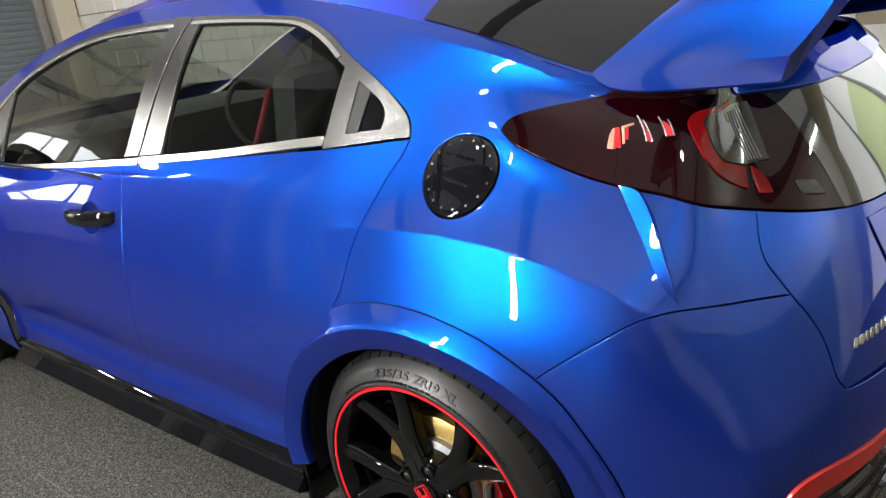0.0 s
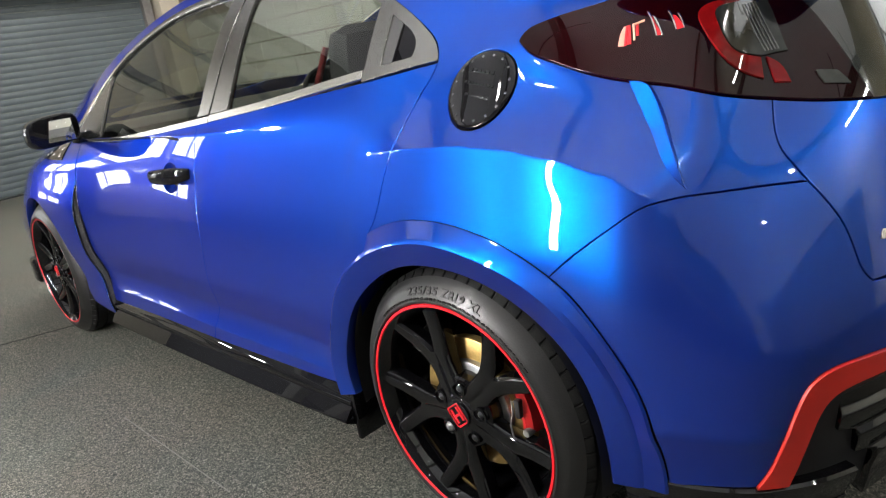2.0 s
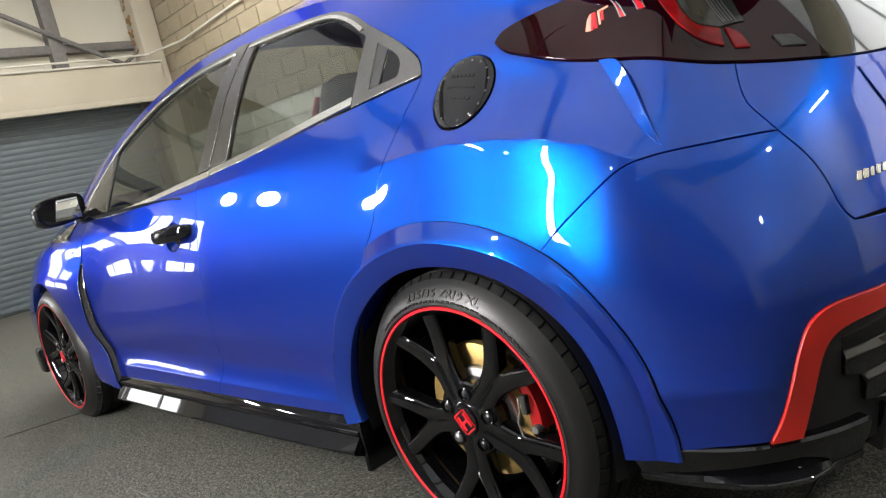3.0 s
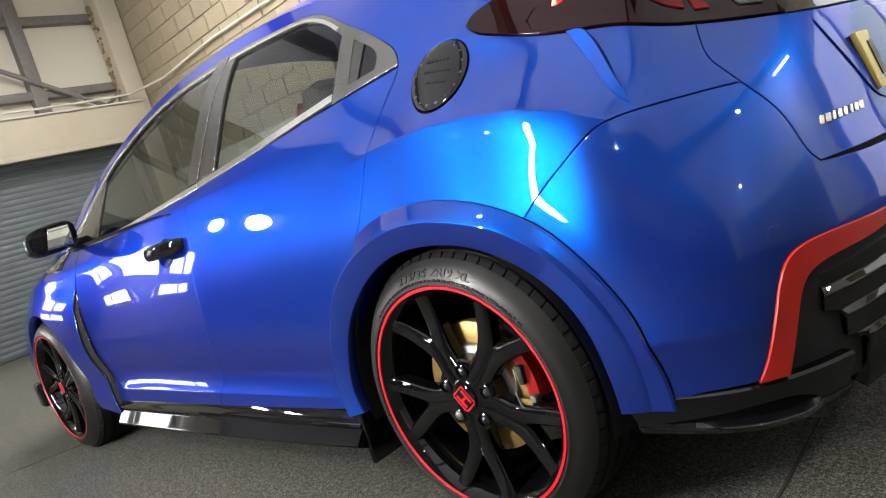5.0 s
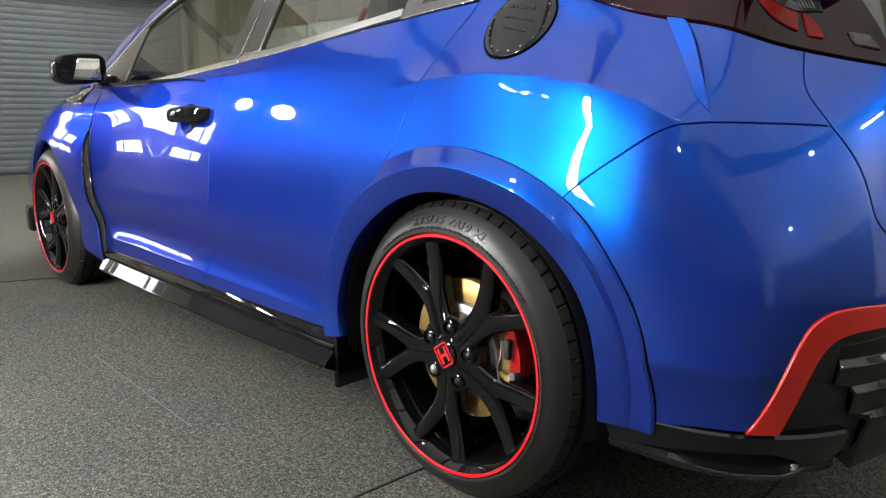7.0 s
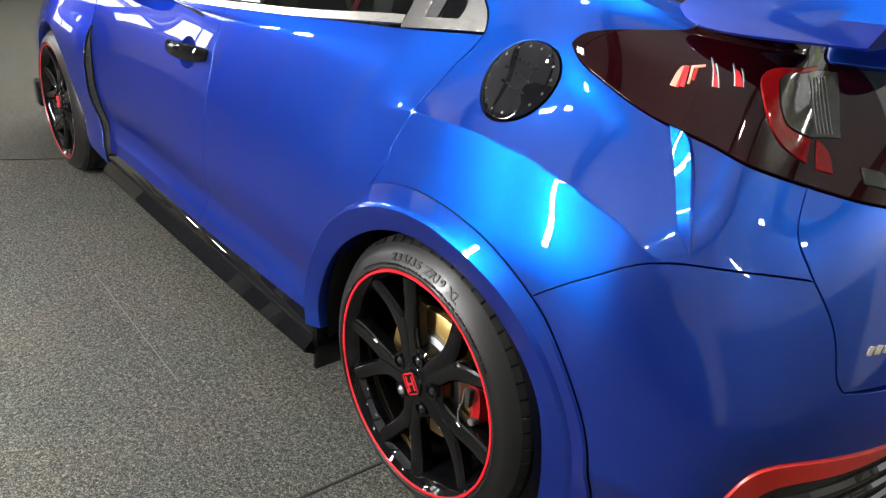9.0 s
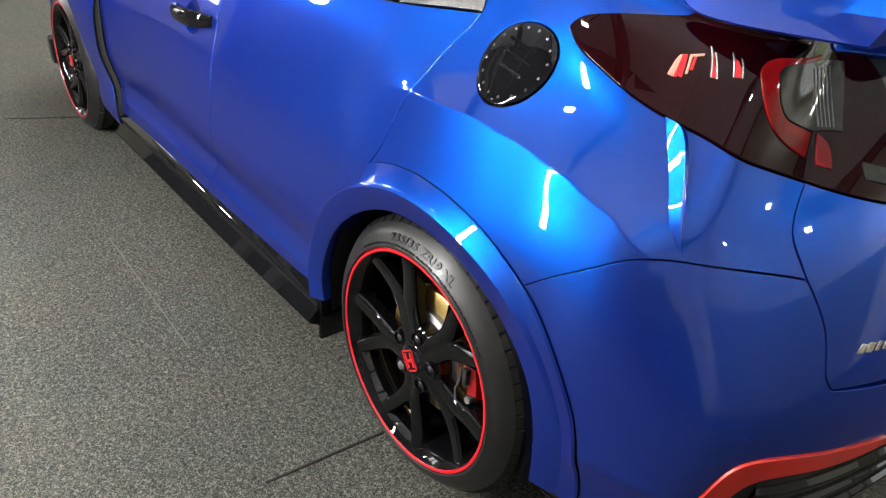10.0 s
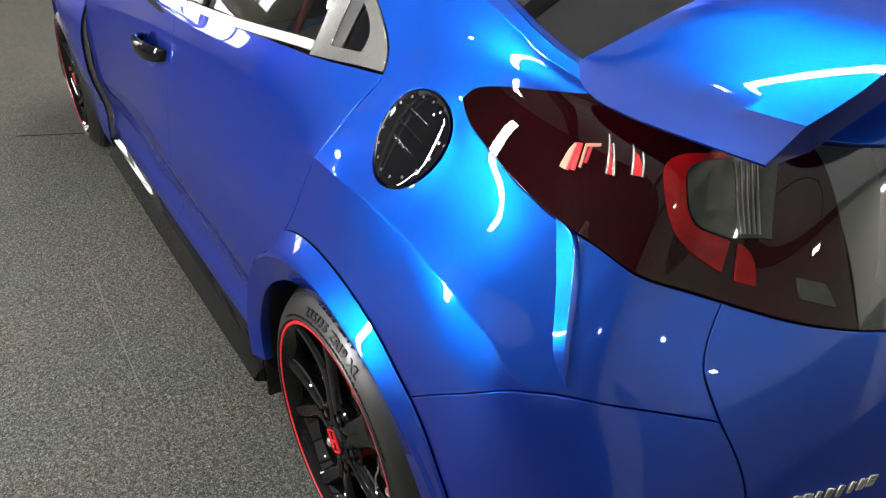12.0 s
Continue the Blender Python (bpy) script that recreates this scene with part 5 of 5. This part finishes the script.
# small moulded writing as plain bars
bars = bmesh.new()
random.seed(4)
a = 132.0
while a > 38:
    wide = random.choice((0.5, 0.8, 0.8, 1.1))
    for q in np.arange(a, a - wide * 1.7, -0.62):
        box_bm(-0.0010, 0.0010, -0.0192, -0.0165, 0.2665, 0.2665 + random.choice((0.0065, 0.0065, 0.0050)), 0, bars, pose(0, 0, 0, 0, -(q - 90), 0))
    a -= wide * 1.7 + 1.3
part("sidewall_lettering", bars, LETTER, tyre, "small moulded marks as plain bars", smooth=False)

# ---- the workshop ----
X0, X1, Y0, Y1, TOP = -8.8, 5.2, -4.7, 3.0, 4.9
floor = part("floor", box_bm(X0, X1, Y0, Y1, -0.12, 0.0), CARPET, None, "flat grey speckled carpet floor", smooth=False)
tagged(floor, category="floor", kind="structure")
for k, (p, q) in enumerate((((-2.845, -1.20), (-2.71, -0.86)), ((-0.128, -1.17), (-0.105, -0.72)), ((0.505, -0.9), (0.49, -0.2)))):
    d = Vector((q[0] - p[0], q[1] - p[1], 0))
    j = part("carpet_joint", box_bm(0, d.length, -0.003, 0.003, 0, 0.0025), SEAMLINE, floor, "dark joint in the carpet", smooth=False)
    j.matrix_local = pose(p[0], p[1], 0, 0, 0, math.degrees(math.atan2(d.y, d.x)))

crease = part("carpet_crease", box_bm(-1.444, -0.692, -1.1325, -1.1295, 0, 0.0012), CREASE, floor, "faint pale crease in the carpet", smooth=False)

# front wall: roller shutter, header box, cladding on steel girts
wall_front = part("wall_front", box_bm(X0 - 0.30, X0 - 0.16, Y0, Y1, 0, TOP), CLADDING, None, "cream sheet cladding above the roller shutter", smooth=False)
tagged(wall_front, category="wall", kind="structure")
shutter = tagged(new("door_1"), "grey ribbed steel roller shutter, closed", "shutter", kind="structure")
for k in range(33):
    z = 0.02 + 0.075 * k
    v = [(X0 - 0.05 + 0.005 * math.sin(math.pi * h), y, z + 0.073 * h) for y in (-2.35, 2.55) for h in np.linspace(0, 1, 7)]
    build("slat", v, [(i, i + 1, i + 8, i + 7) for i in range(6)], SHUTTER, shutter, sharp=60)
part("guide_rail", box_bm(X0 - 0.10, X0 + 0.04, 2.55, 2.67, 0, 2.46, 0.005), GIRT, shutter, "grey steel guide rail")
part("guide_rail", box_bm(X0 - 0.10, X0 + 0.04, -2.47, -2.35, 0, 2.46, 0.005), GIRT, shutter, "grey steel guide rail")
box = part("shutter_box", box_bm(X0 - 0.14, X0 + 0.30, -2.5, 2.86, 2.34, 2.82, 0.03), HEADER, None, "cream boxed roller shutter header")
tagged(box, category="header", kind="structure")
part("header_lip", box_bm(X0 + 0.30, X0 + 0.33, -2.5, 2.86, 2.30, 2.37, 0.008), HEADER, box)
part("header_lip", box_bm(X0 + 0.26, X0 + 0.33, -2.5, 2.86, 2.815, 2.840, 0.008), CABLE, box, "pale top edge")
girts = tagged(new("wall_girts"), "grey steel girts and braces on the cladding", "girts", kind="structure")
for z in (3.15, 4.12):
    part("girt", box_bm(X0 - 0.16, X0 - 0.02, Y0, Y1, z - 0.055, z + 0.055, 0.008), GIRT, girts)
for y in (1.68, -0.9, -3.6):
    part("post", box_bm(X0 - 0.16, X0 + 0.0, y - 0.085, y + 0.085, 2.6, TOP, 0.008), GIRT, girts)
tube([(X0 + 0.03, 2.80, 2.70), (X0 + 0.03, -0.3, 4.35)], 0.034, GIRT, "brace", girts)
tube([(X0 + 0.02, 2.5, 2.9), (X0 + 0.0, 2.95, 3.2)], 0.025, GIRT, "brace", girts)
corner = part("corner_column", box_bm(X0 - 0.10, X0 + 0.22, 2.70, 2.98, 0, TOP, 0.01), HEADER, None, "cream steel corner column")
tagged(corner, category="column", kind="structure")
bm = bmesh.new()
random.seed(7)
for k in range(52):
    bmesh.ops.create_icosphere(bm, subdivisions=2, radius=random.uniform(0.014, 0.036), matrix=Matrix.Translation((X0 + 0.02 + random.uniform(-.03, .05), 2.70 + random.uniform(-0.03, 0.04) - 0.03 * math.sin(k), 2.95 + 0.025 * k)))
foam = part("sealing_foam", bm, FOAM, None, "lumpy orange sealing foam along the corner")
tagged(foam, category="foam", kind="structure")
tube([(X0 + 0.36, -2.4, 2.93), (X0 + 0.34, 0.2, 2.885), (X0 + 0.34, 2.0, 2.90), (X0 + 0.30, 2.72, 2.93), (X0 + 0.9, 2.95, 2.96), (-6.5, 2.96, 3.02), (-4.0, 2.96, 2.98)], 0.014, CABLE, "wall_cable", None, "pale cable slung along the walls")
tagged(bpy.data.objects["wall_cable"], category="cable")

# daylit glazing beside the shutter
for k, (y, w, z0, z1) in enumerate(((-3.55, 1.7, 0.8, 2.5),)):
    win = tagged(new("window_%d" % (k + 1)), "bright daylit window with white bars", "window", kind="structure")
    for y0, y1, a, b in ((-4.35, -3.75, 1.80, 2.45), (-3.60, -2.75, 1.70, 2.45), (-4.35, -3.60, 0.95, 1.42), (-3.52, -2.75, 0.90, 1.36)):
        part("pane", box_bm(X0 - 0.15, X0 - 0.12, y0, y1, a, b), DAY_ON, win, "daylit pane", smooth=False)
        part("glazing_bar", box_bm(X0 - 0.12, X0 - 0.08, y0 * 0.62 + y1 * 0.38 - 0.018, y0 * 0.62 + y1 * 0.38 + 0.018, a, b, 0.004), WHITE, win)
        for c in (a, b):
            part("glazing_bar", box_bm(X0 - 0.12, X0 - 0.08, y0 - 0.03, y1 + 0.03, c - 0.03, c + 0.03, 0.004), WHITE, win)
        for c in (y0, y1):
            part("glazing_bar", box_bm(X0 - 0.119, X0 - 0.079, c - 0.03, c + 0.03, a + 0.03, b - 0.03, 0.004), WHITE, win)

# side, rear and far walls, roof
far_wall = part("wall_left", box_bm(X0 - 0.3, X1 + 0.2, Y0 - 0.2, Y0, 0, 1.30), DARK_WALL, None, "workshop wall, dark below and grey above", smooth=False)
part("upper_wall", box_bm(X0 - 0.3, X1 + 0.2, Y0 - 0.2, Y0 - 0.004, 1.30, TOP), GREY_WALL, far_wall, "grey painted upper wall", smooth=False)
tagged(far_wall, category="wall", kind="structure")
shutter = tagged(new("door_2"), "pale ribbed steel roller shutter behind the car, closed", "shutter", kind="structure")
for k in range(30):
    z = 0.02 + 0.075 * k
    v = [(X1 - 0.03 - 0.012 * math.sin(math.pi * h), y, z + 0.073 * h) for y in (-3.6, 1.5) for h in np.linspace(0, 1, 5)]
    build("slat", v, [(i, i + 5, i + 6, i + 1) for i in range(4)], PALE_SHUTTER, shutter, sharp=60)
door = tagged(new("door_3"), "wide glazed doorway with bright and green daylight outside", "doorway", kind="structure")
part("daylight", box_bm(0.60, 1.70, Y1 + 0.10, Y1 + 0.11, 0.0, 2.95), DOOR_DAY, door, "bright daylight", smooth=False)
part("daylight", box_bm(1.70, 3.00, Y1 + 0.10, Y1 + 0.11, 1.9, 2.95), DOOR_DAY, door, "bright daylight", smooth=False)
part("daylight", box_bm(1.70, 3.00, Y1 + 0.10, Y1 + 0.11, 0.0, 1.9), GREEN_DAY, door, "green daylight", smooth=False)
part("daylight", box_bm(3.00, 4.55, Y1 + 0.10, Y1 + 0.11, 0.0, 2.95), DOOR_DAY, door, "bright daylight", smooth=False)
for x in (0.55, 1.68, 2.96, 4.55):
    part("door_jamb", box_bm(x, x + 0.05, Y1 - 0.02, Y1 + 0.09, 0.0, 2.95, 0.004), COLUMN, door)
part("door_head", box_bm(0.55, 4.60, Y1 - 0.02, Y1 + 0.12, 2.95, 3.02, 0.004), COLUMN, door)
rear_wall = part("wall_rear", box_bm(X1, X1 + 0.2, Y0, Y1, 0, TOP), PLASTER, None, "pale painted workshop wall", smooth=False)
tagged(rear_wall, category="wall", kind="structure")
ceiling = part("ceiling", box_bm(X0 - 0.3, X1 + 0.2, Y0 - 0.2, Y1 + 0.2, TOP, TOP + 0.1), ROOFING, None, "grey sheeted workshop roof", smooth=False)
tagged(ceiling, category="ceiling", kind="structure")
for k in range(5):
    b = part("roof_beam", box_bm(-7.6 + 3.2 * k - 0.07, -7.6 + 3.2 * k + 0.07, Y0, Y1, TOP - 0.28, TOP - 0.002, 0.01), GIRT, None, "dark steel roof beam")
    tagged(b, category="beam", group="roof beams", kind="structure")
    x0, x1 = -7.6 + 3.2 * k + 0.08, min(-7.6 + 3.2 * (k + 1) - 0.08, X1)
    # unseen glowing sheet added in each roof bay, for ambient light and reflections
    sheet = part("rooflight", box_bm(x0, x1, Y0, Y1, TOP - 0.03, TOP - 0.002), ROOF_GLOW, None, "pale glowing roof sheet, added to lift the reflections", smooth=False)
    tagged(sheet, category="rooflight", group="rooflights", kind="structure")


TUBE_AT = (-1.26, -3.40)


def light_tube(name, label, length, wide=0.09, lit=TUBE_ON):
    """A white batten with a lit tube on its underside, centred on the origin."""
    ob = part(name, box_bm(-length / 2, length / 2, -wide / 2 - 0.012, wide / 2 + 0.012, 0.0, 0.06, 0.006), WHITE, None, label)
    tagged(ob, category="light", group="light battens")
    part("tube", box_bm(-length / 2 + 0.02, length / 2 - 0.02, -wide / 2, wide / 2, -0.035, -0.001, 0.012), lit, ob, "lit tube")
    return ob


def hung_tube(x, y, z, length, turn, wide=0.12, lit=CEIL_FILL):
    ob = light_tube("ceiling_batten", "white ceiling batten out of view, with a lit tube", length, wide, lit)
    for s in (-0.4, 0.4):
        part("drop_rod", box_bm(length * s - 0.006, length * s + 0.006, -0.006, 0.006, 0.06, TOP - z), GIRT, ob)
    ob.matrix_world = pose(x, y, z, 0, 0, turn)


def spot(x, y, z):
    """A small ceiling fitting with a cluster of lit bulbs."""
    ob = part("spot_light", box_bm(-0.06, 0.06, -0.05, 0.05, 0.0, 0.04, 0.008), WHITE, None, "small white fitting with bright bulbs")
    tagged(ob, category="light", group="spot lights")
    for i in range(2):
        for j in range(2):
            part("bulb", box_bm(-0.040 + 0.045 * i, -0.010 + 0.045 * i, -0.036 + 0.042 * j, -0.010 + 0.042 * j, -0.012, -0.001, 0.003), SPOT_ON, ob, "bright bulb")
    part("drop_rod", box_bm(-0.006, 0.006, -0.006, 0.006, 0.04, TOP - z), GIRT, ob)
    ob.matrix_world = pose(x, y, z)
    return ob


def flood(x, y, z, turn):
    """A wall flood lamp on a bracket arm."""
    ob = part("flood_lamp", box_bm(-0.22, 0.22, -0.03, 0.03, -0.15, 0.15, 0.01), WHITE, None, "bright flood lamp on a wall bracket")
    tagged(ob, category="light", group="flood lamps")
    v, f = lathe([(0.0, 0.050), (0.06, 0.047), (0.10, 0.040), (0.125, 0.031)], 24)
    build("lamp_face", v, f, FLOOD_ON, ob, "bright domed lamp face")
    tube([(0, -0.03, 0), (0, -0.5, 0.0)], 0.015, GIRT, "bracket", ob)
    ob.matrix_world = pose(x, y, z, 0, 0, turn)


stand = light_tube("light_stand", "upright lit work light on a tripod stand", 2.30, 0.082)
facing = Vector((0.28 - TUBE_AT[0], -0.83 - TUBE_AT[1], 0)).normalized()
turned = Matrix((Vector((0, 0, 1)), (-facing).cross(Vector((0, 0, 1))), -facing)).transposed().to_4x4()
tube([(-1.79, 0, 0.08), (1.10, 0, 0.08)], 0.016, GIRT, "pole", stand)
for k in range(3):
    a = 2 * math.pi * k / 3
    tube([(-1.30, 0, 0.08), (-1.788, 0.42 * math.sin(a), 0.08 + 0.42 * math.cos(a))], 0.010, GIRT, "foot", stand)
stand.matrix_world = Matrix.Translation((*TUBE_AT, 1.800)) @ turned
# two unseen battens added to brighten the floor and front wall
for x, y in ((-3.3, 1.3), (-5.6, 1.0)):
    hung_tube(x, y, 4.2, 0.9, 0)
hung_tube(4.2, 1.7, 3.5, 0.9, 90, 0.05, REAR_ON)
for x, y in ((-0.8, -2.15), (1.35, -1.75), (3.0, -0.5), (4.0, -1.6), (-2.4, -3.5), (0.5, -3.7), (2.3, -3.3)):
    spot(x, y, 2.7)
flood(-8.1, -4.25, 2.75, -30)
flood(-7.05, -4.25, 2.60, -30)
# unseen pale framed boards on the dark wall, added for the paint to reflect
for x, w, z0, z1 in ((0.9, 0.9, 1.0, 1.9), (2.1, 0.7, 1.1, 1.8), (3.2, 0.9, 0.9, 1.9)):
    board = part("reflection_board", box_bm(x, x + w, Y0 + 0.002, Y0 + 0.03, z0, z1, 0.004), PLASTER, None, "unseen pale framed board, added for reflections")
    tagged(board, category="board", group="wall boards")
    part("board_face", box_bm(x + 0.08, x + w - 0.08, Y0 + 0.031, Y0 + 0.035, z0 + 0.08, z1 - 0.08), DARK_WALL, board, "dark board face", smooth=False)
for x in (-5.15, -5.85):
    col = part("wall_column", box_bm(x - 0.09, x + 0.09, Y0 + 0.002, Y0 + 0.12, 0, TOP, 0.006), COLUMN, None, "grey painted steel column on the dark wall")
    tagged(col, category="column", group="wall columns", kind="structure")

# block wall along the car's far side: courses of concrete blocks, each a piece of its own where the view meets them
bm = box_bm(X0 - 0.3, 0.55, Y1 + 0.012, Y1 + 0.2, 0, TOP)
box_bm(4.60, X1 + 0.2, Y1 + 0.012, Y1 + 0.2, 0, TOP, 0, bm)
box_bm(0.55, 4.60, Y1 + 0.012, Y1 + 0.2, 3.02, TOP, 0, bm)
wall_block = part("wall_right", bm, MORTAR, None, "tan concrete block wall with pale mortar", smooth=False)
tagged(wall_block, category="wall", kind="structure")
bm = box_bm(-0.215, 0.215, -0.012, 0.05, -0.1025, 0.1025, 0.006)
block_me = bpy.data.meshes.new("block")
bm.to_mesh(block_me)
bm.free()
block_me.materials.append(BLOCK)
random.seed(11)
loose = {True: ([], []), False: ([], [])}
for row in range(22):
    z = 0.11 + 0.2225 * row
    for col in range(36):
        x = X0 + 0.2 + 0.45 * col + (0.225 if row % 2 else 0)
        if x > X1 - 0.2 or (0.30 < x < 4.84 and z < 3.13):
            continue
        if row >= 8 and x < 1.2 - 0.2:
            ob = new("block", block_me)
            ob.parent = wall_block
            ob.location = (x, Y1 + 0.008 + random.uniform(-0.003, 0.003), z)
        else:
            loose_v, loose_f = loose[z < 1.9]
            k = len(loose_v)
            loose_v += [(x + a, Y1 + b, z + c) for a in (-0.215, 0.215) for b in (0.0, 0.05) for c in (-0.1025, 0.1025)]
            loose_f += [tuple(k + i for i in f) for f in ((0, 1, 3, 2), (4, 6, 7, 5), (0, 4, 5, 1), (2, 3, 7, 6), (1, 5, 7, 3), (0, 2, 6, 4))]
for painted, (loose_v, loose_f) in loose.items():
    rest = build("blockwork", loose_v, loose_f, PLASTER if painted else BLOCK, wall_block, "cream painted lower blocks" if painted else "tan concrete blocks", smooth=False)
    tagged(rest, kind="stuff")
